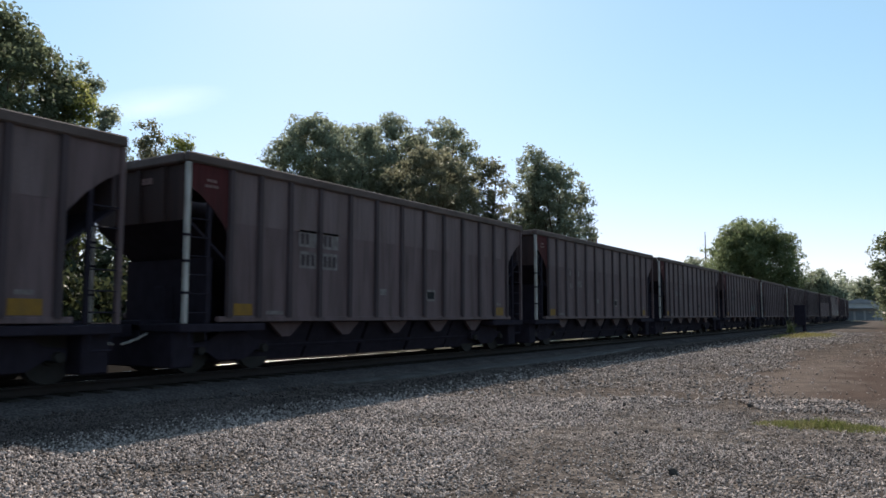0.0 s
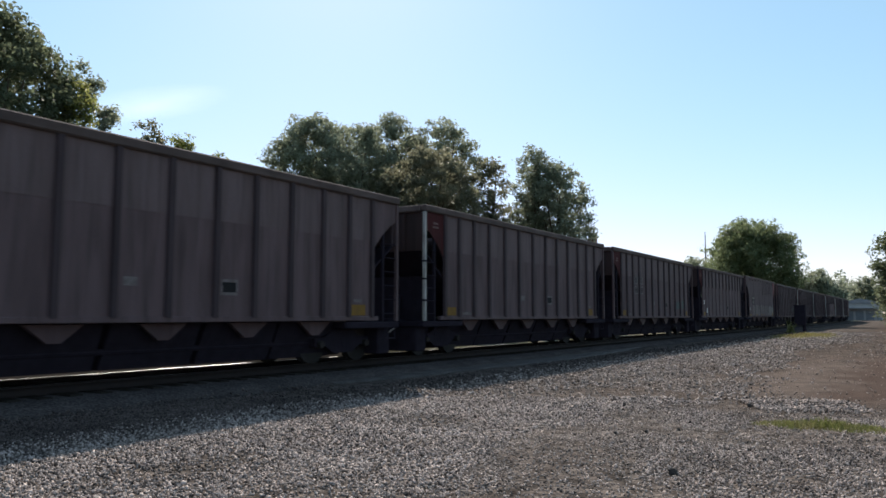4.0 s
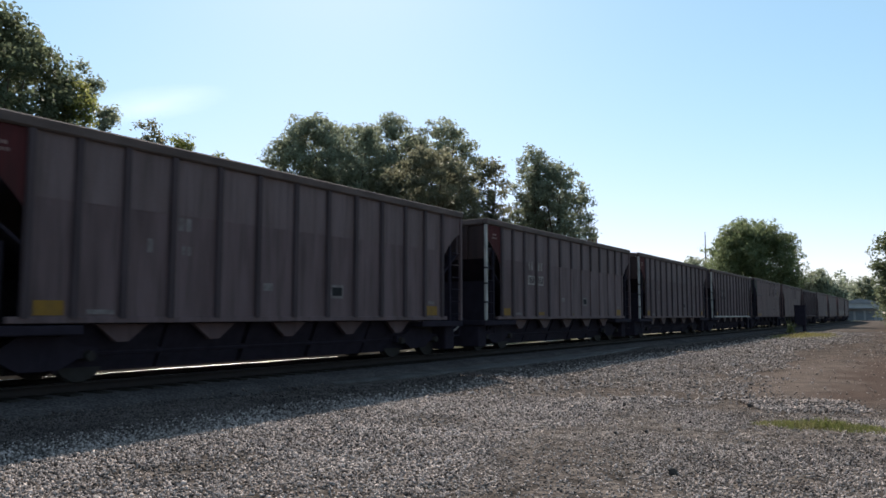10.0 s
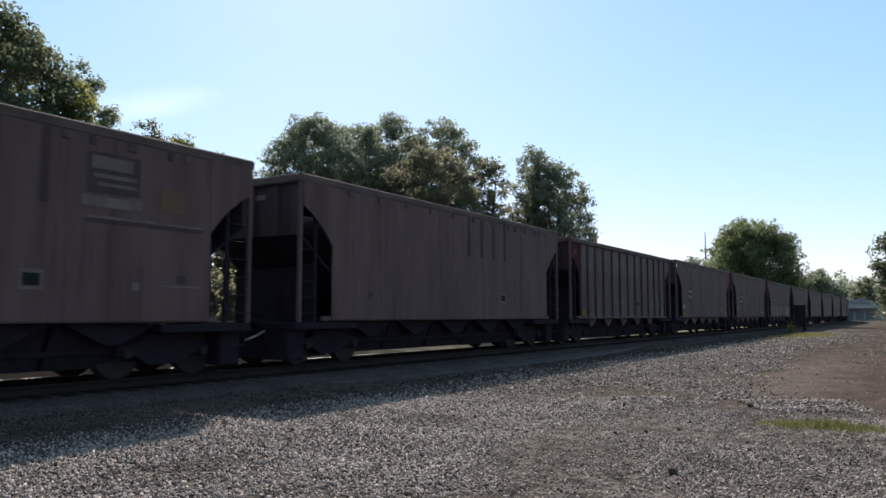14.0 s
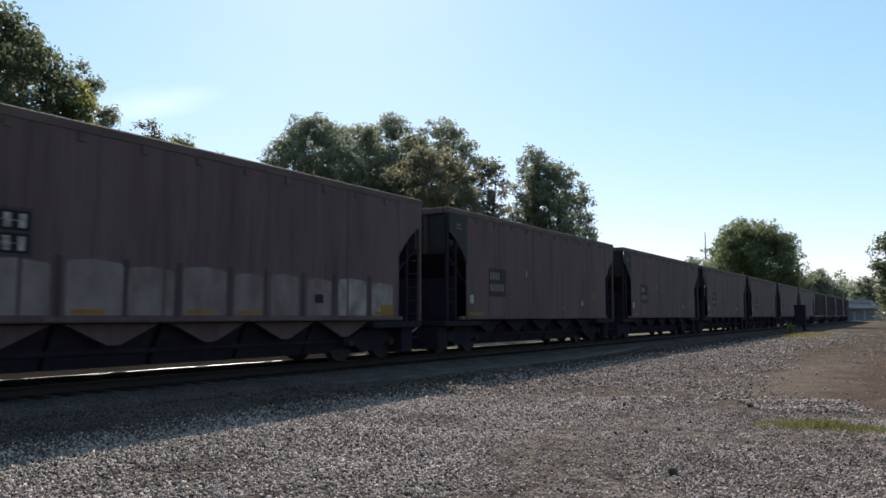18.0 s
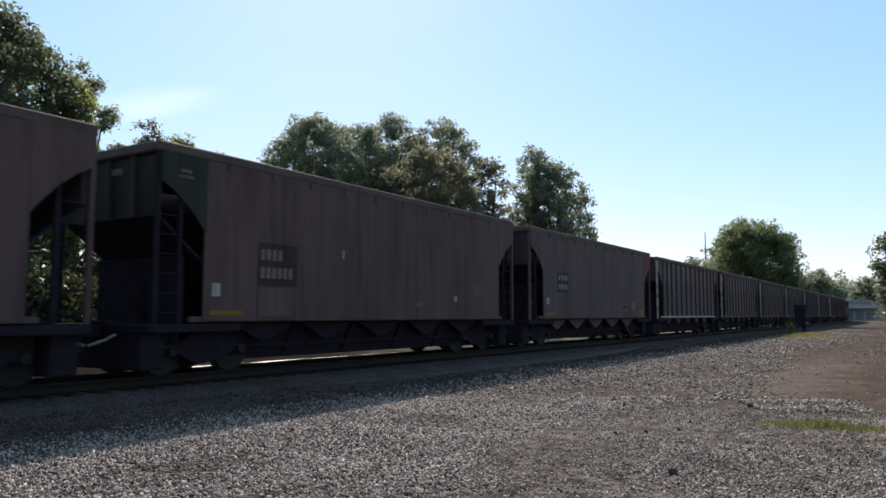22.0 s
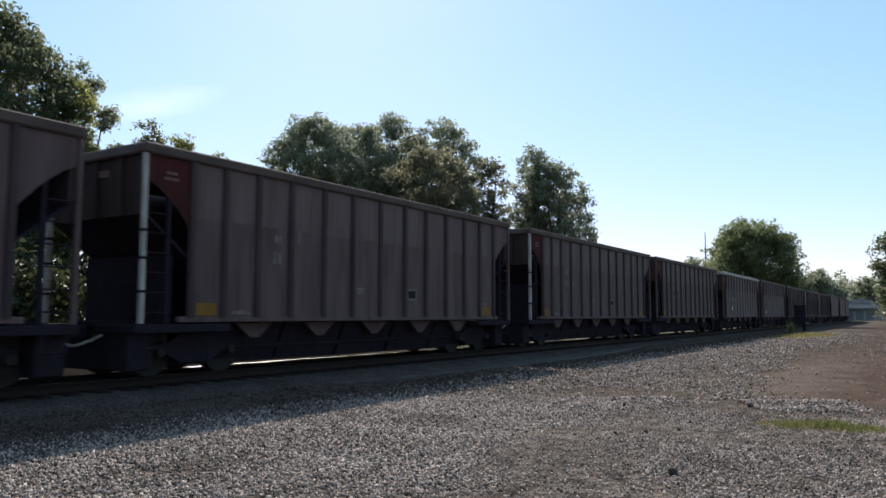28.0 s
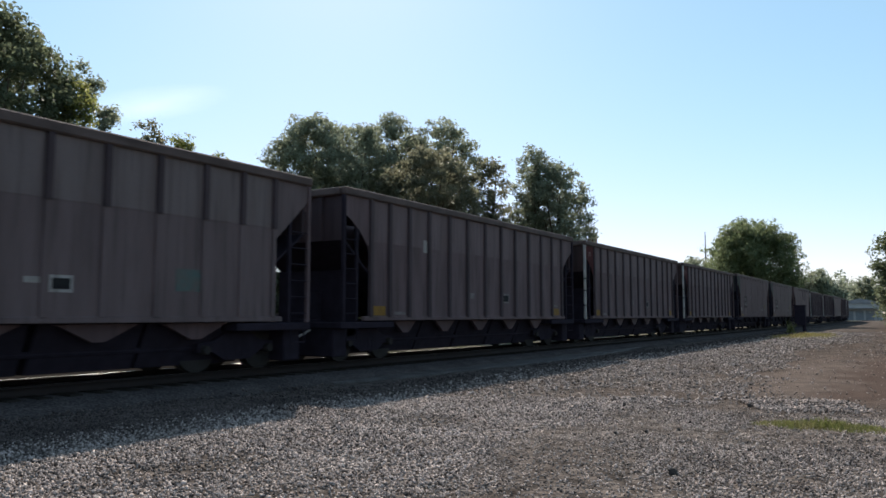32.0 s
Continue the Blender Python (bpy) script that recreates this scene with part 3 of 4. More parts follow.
        if e < 0:
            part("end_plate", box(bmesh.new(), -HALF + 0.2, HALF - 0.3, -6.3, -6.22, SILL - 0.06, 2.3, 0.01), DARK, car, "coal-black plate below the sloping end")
        for x in (-0.7, 0.6) if e > 0 else ():
            part("end_strut", box(bmesh.new(), x - 0.05, x + 0.05, e * 6.35 - 0.06, e * 6.35 + 0.06, SILL - 0.07, 2.42), DARK, car)
        part("end_sill", box(bmesh.new(), -1.25, 1.25, e * 6.85 - 0.25, e * 6.85 + 0.25, 0.15, SILL - 0.2, 0.03), DARK, car)
        truck(car, e * 5.45)
        if e > 0:
            part("brake_reservoir", tube(bmesh.new(), (-0.9, 6.1, SILL + 0.45), (0.55, 6.1, SILL + 0.45), 0.3, None, 14), DARK, car, "grimy black brake reservoir")
            part("brake_valve", box(bmesh.new(), 0.62, 1.0, 5.95, 6.35, SILL - 0.06, SILL + 0.75, 0.04), DARK, car)
    part("air_pipe", tube(bmesh.new(), (0.85, -4.6, 0.5), (0.85, 4.6, 0.5), 0.06, None, 8), DARK, car)
    part("center_sill", box(bmesh.new(), -0.32, 0.32, -LONG - 0.1, LONG + 0.1, 0.72, 1.06, 0.02), DARK, car)
    bm = bmesh.new()
    cols, rows = 12, 40
    pts = [[bm.verts.new((-1.35 + 2.7 * i / cols, -6.85 + 13.7 * j / rows, top - 0.42 + 0.3 * math.sin(math.pi * i / cols) ** 0.8 * math.sin(math.pi * j / rows) ** 0.4 + 0.05 * noise.noise((i * 0.8, j * 0.8, 3)))) for i in range(cols + 1)] for j in range(rows + 1)]
    for j in range(rows):
        for i in range(cols):
            bm.faces.new((pts[j][i], pts[j][i + 1], pts[j + 1][i + 1], pts[j + 1][i]))
    part("coal_load", bm, COAL, car, "heaped black coal")
    for y in (-4.1, -2.05, 0.05, 2.15, 4.2):
        deep = 0.36 if ribbed else 0.42
        for s in (-1, 1):
            half = 0.92 if not ribbed else 0.78 if slanted else 0.52
            bm = prism(bmesh.new(), [(y - half, SILL - 0.05), (y + half, SILL - 0.05), (y + 0.12, SILL - deep), (y - 0.12, SILL - deep)], 0, s * 1.2 - 0.05, s * 1.2 + 0.05)
            part("hopper_pocket", bm, TAN if ribbed else TAN if paint is TAN else DARK, car)
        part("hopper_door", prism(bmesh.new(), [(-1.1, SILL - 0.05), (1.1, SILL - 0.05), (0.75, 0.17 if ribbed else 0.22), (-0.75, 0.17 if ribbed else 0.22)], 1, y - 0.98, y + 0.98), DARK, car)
    face = HALF + 0.002 if ribbed else sheet + 0.021
    flat = sheet + 0.021
    if stickers:
        part("yellow_sticker", box(bmesh.new(), flat, flat + 0.006, -5.85, -5.35 if ribbed else -5.0, SILL + 0.1, SILL + (0.34 if ribbed else 0.2)), YELLOW, car, "yellow warning sticker")
    if stickers and plate != "big":
        part("yellow_sticker", box(bmesh.new(), flat, flat + 0.006, 5.2, 5.75, SILL + 0.1, SILL + 0.36), YELLOW, car, "yellow warning sticker")
    if ribbed and stickers:
        part("reflector_strip", box(bmesh.new(), flat, flat + 0.006, -4.95, -4.45, SILL + 0.12, SILL + 0.2), FADED, car)
        part("data_plate", box(bmesh.new(), flat, flat + 0.006, 1.15, 1.6, SILL + 0.5, SILL + 0.82), FADED, car, "black and white data plate")
        part("data_panel", box(bmesh.new(), flat + 0.006, flat + 0.01, 1.2, 1.55, SILL + 0.56, SILL + 0.76), BLACK, car)
        part("data_sticker", box(bmesh.new(), flat, flat + 0.006, -1.0, -0.72, SILL + 0.62, SILL + 0.78), FADED, car)
        part("reflector_strip", box(bmesh.new(), flat, flat + 0.006, 5.3, 5.6, SILL + 0.42, SILL + 0.5), FADED, car)
    elif not ribbed and paint is not BROWN:
        py, pz = (2.35, SILL + 0.5) if paint is OLIVE else (2.68, SILL + 0.32)
        part("data_plate", box(bmesh.new(), flat + 0.004, flat + 0.009, py, py + 0.38, pz, pz + 0.32), PATCH, car, "black and white data plate")
        part("data_panel", box(bmesh.new(), flat + 0.009, flat + 0.013, py + 0.05, py + 0.33, pz + 0.06, pz + 0.26), BLACK, car)
    elif not ribbed:
        part("data_plate", box(bmesh.new(), flat, flat + 0.006, 1.15, 1.5, SILL + 0.36, SILL + 0.44), PATCH, car, "worn pale data plate")
        part("data_sticker", box(bmesh.new(), flat, flat + 0.006, 3.2, 3.36, SILL + 0.5, SILL + 0.68), PRIMER, car)
    for y, z, w, h, m in squares:
        part("painted_square", box(bmesh.new(), flat, flat + (0.005 if m is BLACK else 0.008), y, y + w, z, z + h), m, car)
    if plate == "big":
        pl = part("lettering_panel", box(bmesh.new(), flat, flat + 0.01, -4.6, -3.46, 1.77, 2.67), RUST, car, "black lettering panel")
        part("lettering", bars(4, flat + 0.01, -4.54, 2.31, 0.23, 0.1, 0.07), FADED, pl)
        part("lettering", bars(6, flat + 0.01, -4.54, 1.93, 0.23, 0.1, 0.065), FADED, pl)
        part("painted_square", box(bmesh.new(), flat, flat + 0.009, -4.6, -3.46, 1.13, 1.74), OLIVE, car)
        part("painted_square", box(bmesh.new(), flat, flat + 0.006, -5.8, -5.6, 1.52, 1.78), POSTW, car)
        part("painted_square", box(bmesh.new(), flat, flat + 0.006, 4.3, 4.95, 1.72, 2.1), OCHRE, car)
        part("data_sticker", box(bmesh.new(), flat, flat + 0.006, -1.9, -1.84, 2.5, 2.7), PRIMER, car)
    elif plate == "small":
        pl = part("lettering_panel", box(bmesh.new(), flat, flat + 0.006, -4.75, -3.72, 2.04, 2.8), GRIME, car, "dark lettering panel with worn pale words")
        for z in (2.09, 2.44):
            part("lettering_panel", box(bmesh.new(), flat + 0.006, flat + 0.009, -4.7, -3.77, z, z + 0.31), BLACK, pl)
        part("lettering", bars(4, flat + 0.009, -4.64, 2.485, 0.22, 0.11, 0.12), SCRAP, pl)
        part("lettering", bars(4, flat + 0.009, -4.64, 2.135, 0.22, 0.11, 0.12), SCRAP, pl)
        part("painted_square", box(bmesh.new(), flat, flat + 0.006, -5.74, -5.53, 1.56, 1.8), POSTW, car)
    if plate == "dark":
        part("data_plate", box(bmesh.new(), flat, flat + 0.006, spot, spot + 0.4, 1.52, 1.8), PRIMER, car, "black and white data plate")
        part("data_panel", box(bmesh.new(), flat + 0.006, flat + 0.009, spot + 0.05, spot + 0.35, 1.57, 1.75), BLACK, car)
        part("data_sticker", box(bmesh.new(), flat, flat + 0.006, spot - 0.4, spot - 0.12, 1.66, 1.76), PRIMER, car)
        for z, dark in ((2.62, False), (2.2, True)):
            for y, n in ((-4.0, 3), (-3.18, 3)):
                if dark:
                    pl = part("lettering_panel", box(bmesh.new(), flat, flat + 0.004, y, y + 0.62, z, z + 0.32), GRIME, car, "dark lettering panel")
                    part("lettering", bars(n, flat + 0.004, y + 0.06, z + 0.05, 0.21, 0.1, 0.07), PRIMER, pl)
                else:
                    part("lettering", bars(2, flat, y + 0.1, z, 0.2, 0.06, 0.16), GRIME, car)
    if patches:
        for i, (y0, y1, h) in enumerate(((-4.48, -3.42, 1.98), (-3.16, -2.13, 2.04), (-2.03, -1.08, 1.97), (-0.88, 0.16, 2.03), (0.36, 1.14, 1.96), (1.36, 2.2, 2.0), (2.5, 3.3, 1.95), (3.56, 4.62, 1.99), (4.85, 5.72, 1.93))):
            pp = part("primer_patch", prism(bmesh.new(), [(y0 + 0.02, 1.15), (y1 - 0.02, 1.15), (y1, 1.2), (y1, h - 0.06), (y1 - 0.05, h), (y0 + 0.45 * (y1 - y0), h + 0.05), (y0 + 0.04, h + 0.01), (y0, h - 0.07), (y0, 1.2)], 0, flat, flat + 0.004), PRIMED if i > 6 else PATCH, car, "pale primer patch")
            if i in (1, 3, 4, 8):
                part("yellow_sticker", box(bmesh.new(), flat + 0.004, flat + 0.008, y0 + 0.1, y0 + 0.7, 1.17, 1.25), YELLOW, pp, "faded yellow sticker")
        for y in (-3.3, -2.08, -0.98, 0.26, 1.25, 2.35, 3.43, 4.73):
            part("dark_streak", box(bmesh.new(), flat, flat + 0.003, y - 0.07, y + 0.07, 1.13, 2.12), GRIME, car)
    if stakes:
        for y in np.arange(0.35, 5.8, 0.78):
            part("stake", box(bmesh.new(), sheet + 0.015, sheet + 0.04, y - 0.06, y + 0.06, 2.95 if y < 3.3 or paint is TAN else 4.0, top - 0.2, 0.008), GRIME, car)
    if not ribbed:
        for y in np.arange(-5.4, 5.6, 1.2):
            part("gusset", box(bmesh.new(), sheet + 0.015, sheet + 0.05, y - 0.06, y + 0.06, top - 0.34, top - 0.19), RIM, car)
    return car


TEALS = [(3.46, 1.5, 0.75, 0.42, TEAL), (4.56, 1.55, 0.47, 0.45, TEAL)]
MODELS = {
    "a": dict(paint=GREY, corner=DULL, post=WHITE, label="weathered grey ribbed coal hopper with red corners and white posts"),
    "b": dict(paint=GREY, corner=DULL, post=GREY, squares=TEALS, label="weathered grey ribbed coal hopper car with dull red corners"),
    "c": dict(paint=GREY, corner=DULL, post=DARK, washed=True, slanted=True, squares=[(-5.68, 1.88, 0.18, 0.27, WHITE), (-4.93, 1.32, 0.17, 0.3, WHITE)], label="ribbed grey coal hopper car with two white squares"),
    "d": dict(stakes=True, paint=TAN, post=GREY, ribbed=False, plate="small", patches=9, rear=RED, label="smooth tan coal car with pale primer patches"),
    "e": dict(paint=GREY, post=WHITE, white_sill=True, label="grey ribbed coal hopper car with a white side sill"),
    "f": dict(stakes=True, paint=OLIVE, corner=GREEN, post=DARK, ribbed=False, stickers=False, squares=[(-5.85, 2.93, 2.6, 0.04, PATCH), (-5.85, 2.86, 2.6, 0.07, GRIME), (-5.85, 1.62, 1.7, 0.04, PATCH), (-5.7, 1.16, 1.4, 0.14, YELLOW), (3.4, 3.22, 1.0, 0.68, GRIME), (3.48, 3.62, 0.78, 0.22, PATCH), (3.52, 3.47, 0.8, 0.07, PATCH), (3.6, 3.33, 0.74, 0.06, PATCH), (3.32, 2.97, 1.12, 0.18, PATCH), (4.82, 3.02, 0.55, 0.42, OCHRE), (3.4, 2.78, 2.4, 0.04, PATCH), (3.4, 2.71, 2.4, 0.07, GRIME), (4.8, 1.66, 0.95, 0.03, PATCH), (5.25, 1.72, 0.2, 0.16, GRIME), (4.3, 1.58, 0.15, 0.14, PATCH)], label="smooth reddish brown coal car with a dark logo panel"),
    "g": dict(stakes=True, paint=OLIVE, post=OLIVE, ribbed=False, stickers=False, squares=[(-4.6, 1.6, 0.14, 0.12, GRIME)], label="smooth reddish brown coal car without markings"),
    "h": dict(paint=TAN, post=GREY, ribbed=False, plate="small", rear=RED, squares=[(3.9, 1.4, 0.6, 0.35, YELLOW)], label="smooth tan coal car with a pale lettering panel"),
    "i": dict(paint=TAN, post=GREY, corner=RED, ribbed=False, plate="small", patches=9, label="smooth tan coal car with red corners and primer patches"),
    "j": dict(paint=BROWN, corner=GREEN, ribbed=False, plate="big", label="smooth dark brown coal car with green corners and black panel"),
    "k": dict(paint=PALE, plate="dark", corner=DULL, post=GREY, slanted=True, washed=True, stickers=False, squares=[(-4.78, 1.34, 0.24, 0.24, WHITE), (3.5, 1.6, 0.66, 0.42, TEAL)], label="pale brown ribbed coal hopper car with faded red corners"),
    "m": dict(paint=PALE, spot=1.45, plate="dark", corner=DULL, post=GREY, slanted=True, washed=True, stickers=False, rim=POSTW, squares=[(-4.17, 1.55, 0.24, 0.24, WHITE)], label="pale brown ribbed coal hopper car with a white top rim"),
    "n": dict(paint=GREY, corner=DULL, post=WHITE, washed="rear", squares=[(-3.1, 1.16, 0.48, 0.11, YELLOW), (0.02, 1.12, 0.2, 0.12, OCHRE)], label="grey ribbed coal hopper car with pale number panels"),
    "l": dict(paint=GREY, post=DARK, squares=[(-3.6, 2.9, 0.25, 0.35, PRIMER)], label="weathered grey ribbed coal hopper car with dark posts"),
}
# the order of the train, from the first car in view
ORDER = "b" "aaabaabcdbaanaefgbhh" "ijjjjjheaaaaaabmkla" "ajjgaajbaajb"


# how much of the lettering is left on the ribbed cars
MARKS = {0: "panels", 1: "scraps", 2: "scraps", 3: "panels", 4: "few", 6: "panels", 9: "panels", 10: "scraps", 11: "few", 12: "numbers", 13: "few", 14: "panels", 27: "scraps",
         28: "panels", 29: "few", 30: "few", 31: "panels", 32: "scraps", 33: "scraps", 34: "panels"}


def make_train():
    protos, cars = {}, []
    for i, key in enumerate(ORDER):
        if key not in protos:
            car = protos[key] = hopper_car(**MODELS[key])
        else:
            car = copy_thing(protos[key], Matrix())
        cars.append(car)
    for i, style in MARKS.items():
        marks(cars[i + 1], style, i, HALF - 0.079)
    return cars


train = make_train()


# ---- trees ----
def crown_mesh(blobs, leaves, size, parent, material, name="crown"):
    """Leaves in small tufts, spread over lumpy shells round the blobs (x, y, z, rx, ry, rz) and turned outwards."""
    blobs = np.array(blobs)
    area = blobs[:, 3] * blobs[:, 5]
    twigs = max(leaves // 16, 30)
    pick = rng.choice(len(blobs), twigs, p=area / area.sum())
    d = rng.normal(size=(twigs, 3))
    d /= np.linalg.norm(d, axis=1)[:, None]
    lump = 1 + 0.2 * np.sin(d[:, 0] * 5 + pick) * np.sin(d[:, 1] * 6 + 2 * pick) * np.sin(d[:, 2] * 5 + pick)
    rad = (0.3 + 0.85 * rng.random(twigs) ** 0.75) * lump
    tip = blobs[pick, :3] + d * rad[:, None] * blobs[pick, 3:]
    own = rng.integers(0, twigs, leaves)
    c = tip[own] + rng.normal(0, 1, (leaves, 3)) * size * np.array([1.5, 1.5, 1.1])
    face = d[own] * 0.75 + rng.normal(0, 0.5, (leaves, 3))
    u = np.cross(face, rng.normal(size=(leaves, 3)))
    u /= np.linalg.norm(u, axis=1)[:, None]
    w = np.cross(face, u)
    w /= np.linalg.norm(w, axis=1)[:, None]
    k = size * rng.uniform(0.6, 1.35, leaves)[:, None]
    bend = np.cross(u, w) * k * 0.25
    v = np.stack([c - u * k, c + w * k * 0.5 + bend, c + u * k, c - w * k * 0.5 + bend], 1).reshape(-1, 3)
    ob = fast_mesh(name, v, np.arange(leaves * 4).reshape(-1, 4), material)
    ob.parent = parent
    return ob


def tree(x, y, height, width, low, leaves, size=0.26, lobes=16, material=None, label="", trunk=None, seed=1, name="tree", lump=(0.15, 0.29)):
    """A tree with tapered trunk, limbs and a crown of lobes; width is the crown's half width, low the height where it starts."""
    r = random.Random(seed)
    root = new(name)
    root.location = (x, y, 0)
    tagged(root, label or "leafy green broadleaf tree in full summer leaf", name)
    mid, half = (height + low) / 2, (height - low) / 2
    blobs = []
    for i in range(lobes):
        k = r.uniform(*lump)
        h = -1 + 2 * (i + 0.5) / lobes
        a, out = i * 2.4 + r.uniform(-0.5, 0.5), math.sqrt(max(0.0, 1 - abs(h) ** (2.6 if h > 0 else 4)))
        reach = (1 - k) * (0.55 + 0.45 * r.random() ** 0.4) * r.uniform(0.92, 1.1)
        blobs.append((math.cos(a) * out * width * reach, math.sin(a) * out * width * reach, mid + h * (half - k * width * 0.9), k * width, k * width, k * width * r.uniform(0.7, 1.0)))
    blobs.append((0, 0, mid, width * 0.42, width * 0.42, half * 0.6))
    crown_mesh(blobs, leaves, size, root, material or LEAF)
    bm = bmesh.new()
    t = trunk or height * 0.022
    tube(bm, (0, 0, -0.1), (0.1, 0.05, low + half * 0.5), t, t * 0.6, 10)
    tube(bm, (0.1, 0.05, low + half * 0.5), (0.2, 0.1, mid + half * 0.5), t * 0.6, t * 0.2, 8)
    part("trunk", bm, BARK, root)
    for b in blobs[:-1:4]:
        part("limb", tube(bmesh.new(), (0.05, 0.03, low + half * r.uniform(0.1, 0.6)), (b[0] * 0.9, b[1] * 0.9, b[2]), t * 0.32, t * 0.08, 6), BARK, root)
    return root


def make_trees():
    tree(-36.1, 17.4, 16.2, 4.35, 2.0, 70000, 0.12, 90, LEAFD, seed=3, label="dense dark green tree towering behind the track")
    tree(-38.5, 14.6, 14.6, 3.6, 1.0, 36000, 0.125, 60, LEAFD, seed=33, label="dense dark green tree towering behind the track")
    tree(-36.1, 21.9, 14.6, 2.0, 2.0, 18000, 0.105, 40, seed=4, label="narrow green tree behind the track")
    tree(-34.0, 20.4, 13.1, 1.4, 2.0, 11000, 0.10, 36, LEAFY, seed=35, label="sunlit yellowish green tree behind the track")
    tree(-35.6, 24.1, 10.9, 1.2, 3.0, 5500, 0.10, 16, seed=5, label="slim sparse green tree behind the track", lump=(0.3, 0.5))
    tree(-35.6, 25.8, 12.6, 1.15, 3.0, 6000, 0.10, 18, LEAFB, seed=6, label="slim sparse green tree behind the track", lump=(0.3, 0.5))
    tree(-35.1, 27.5, 12.1, 1.3, 3.0, 5000, 0.10, 18, LEAFY, seed=16, label="slim sparse green tree behind the track", lump=(0.3, 0.5))
    tree(-34.2, 29.7, 11.2, 1.0, 3.0, 3400, 0.10, 16, LEAFY, seed=7, label="slim sparse green tree behind the track", lump=(0.3, 0.5))
    tree(-39.7, 43.6, 17.3, 4.7, 4.0, 38000, 0.14, 90, seed=8, lump=(0.14, 0.26))
    tree(-40.3, 54.8, 20.3, 3.7, 6.0, 21000, 0.145, 60, seed=9, lump=(0.16, 0.28))
    tree(-36.3, 57.5, 19.9, 4.1, 6.0, 21000, 0.145, 60, seed=10, lump=(0.16, 0.28))
    tree(-40.4, 49.6, 18.3, 4.2, 5.0, 23000, 0.145, 60, seed=34, lump=(0.16, 0.28))
    tree(-31.4, 47.6, 14.6, 4.4, 3.0, 30000, 0.135, 80, LEAFB, seed=11, label="brownish green tree behind the track", lump=(0.14, 0.26))
    tree(-29.7, 54.4, 14.9, 1.9, 3.0, 5200, 0.15, 26, LEAFB, seed=12, label="thin sparse tree behind the track", lump=(0.25, 0.4))
    tree(-28.4, 60.2, 16.6, 2.9, 3.0, 14000, 0.14, 50, seed=13, lump=(0.16, 0.28))
    tree(-26.4, 60.5, 15.3, 3.7, 2.0, 21000, 0.14, 60, seed=36, lump=(0.16, 0.28))
    tree(-19.6, 112.6, 15.5, 6.95, 1.0, 60000, 0.18, 52, LEAFG, seed=14, lump=(0.2, 0.34), label="broad round green tree beside the track")
    tree(-34.4, 143.9, 12.6, 3.8, 3.0, 5000, 0.3, 26, seed=15)
    tree(-19.5, 188.8, 12.0, 4.2, 1.0, 7000, 0.32, 30, seed=41, label="distant green tree beside the line")
    tree(-24.5, 262.0, 13.6, 7.5, 1.0, 11000, 0.42, 40, seed=42, label="distant green tree beside the line")
    tree(-14.2, 300.0, 15.4, 5.0, 0.6, 7000, 0.36, 30, seed=43, label="distant green tree beside the line")
    tree(-21.0, 335.0, 13.6, 7.6, 0.6, 9000, 0.45, 30, seed=44, label="distant green tree beside the line")
    tree(-1.4, 86.3, 10.4, 2.6, 0.2, 9000, 0.17, 40, LEAFD, seed=18, label="leafy tree at the edge of the dirt way")


make_trees()


def shrubs():
    r = random.Random(21)
    i = 0
    for y in np.arange(-6, 110, 4.4):
        root = new("shrub")
        w, h = r.uniform(1.6, 2.6), r.uniform(2.4, 4.6) if y > 36 else r.uniform(2.4, 3.8)
        root.location = (-26.5 + r.uniform(-2, 1.5), y + r.uniform(-1, 1), 0)
        tagged(root, "green shrub on the bank behind the track", "shrub", "shrubs behind the track")
        blobs = [(r.uniform(-0.6, 0.6) * w, r.uniform(-0.8, 0.8) * w, h * r.uniform(0.25, 0.75), w * 0.55, w * 0.6, h * 0.3) for _ in range(8)]
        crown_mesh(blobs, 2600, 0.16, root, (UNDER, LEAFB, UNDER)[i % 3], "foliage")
        i += 1
    for q, y in enumerate(np.arange(-4, 62, 3.6)):
        root = new("shrub")
        w, h = r.uniform(2.0, 2.8), r.uniform(4.5, 6.0)
        root.location = (-31.5 + r.uniform(-1, 1), y + r.uniform(-1, 1), 0)
        tagged(root, "tall dark green shrub in the thicket behind the track", "shrub", "shrubs behind the track")
        blobs = [(r.uniform(-0.6, 0.6) * w, r.uniform(-0.8, 0.8) * w, h * r.uniform(0.15, 0.8), w * 0.55, w * 0.65, h * 0.25) for _ in range(10)]
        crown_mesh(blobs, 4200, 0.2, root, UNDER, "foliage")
    blobs = []
    for q in range(150):
        a = r.uniform(-0.02, 1.3)
        d = r.uniform(330, 480)
        h = r.uniform(12, 19)
        blobs.append((-d * math.sin(a) * 0.9 - 2, d * math.cos(a), h * 0.5, r.uniform(5, 9), r.uniform(5, 9), h * 0.5))
    woods = crown_mesh(blobs, 110000, 0.85, None, LEAF, "far_woods")
    tagged(woods, "hazy line of distant green trees", "woods", kind="stuff")


shrubs()


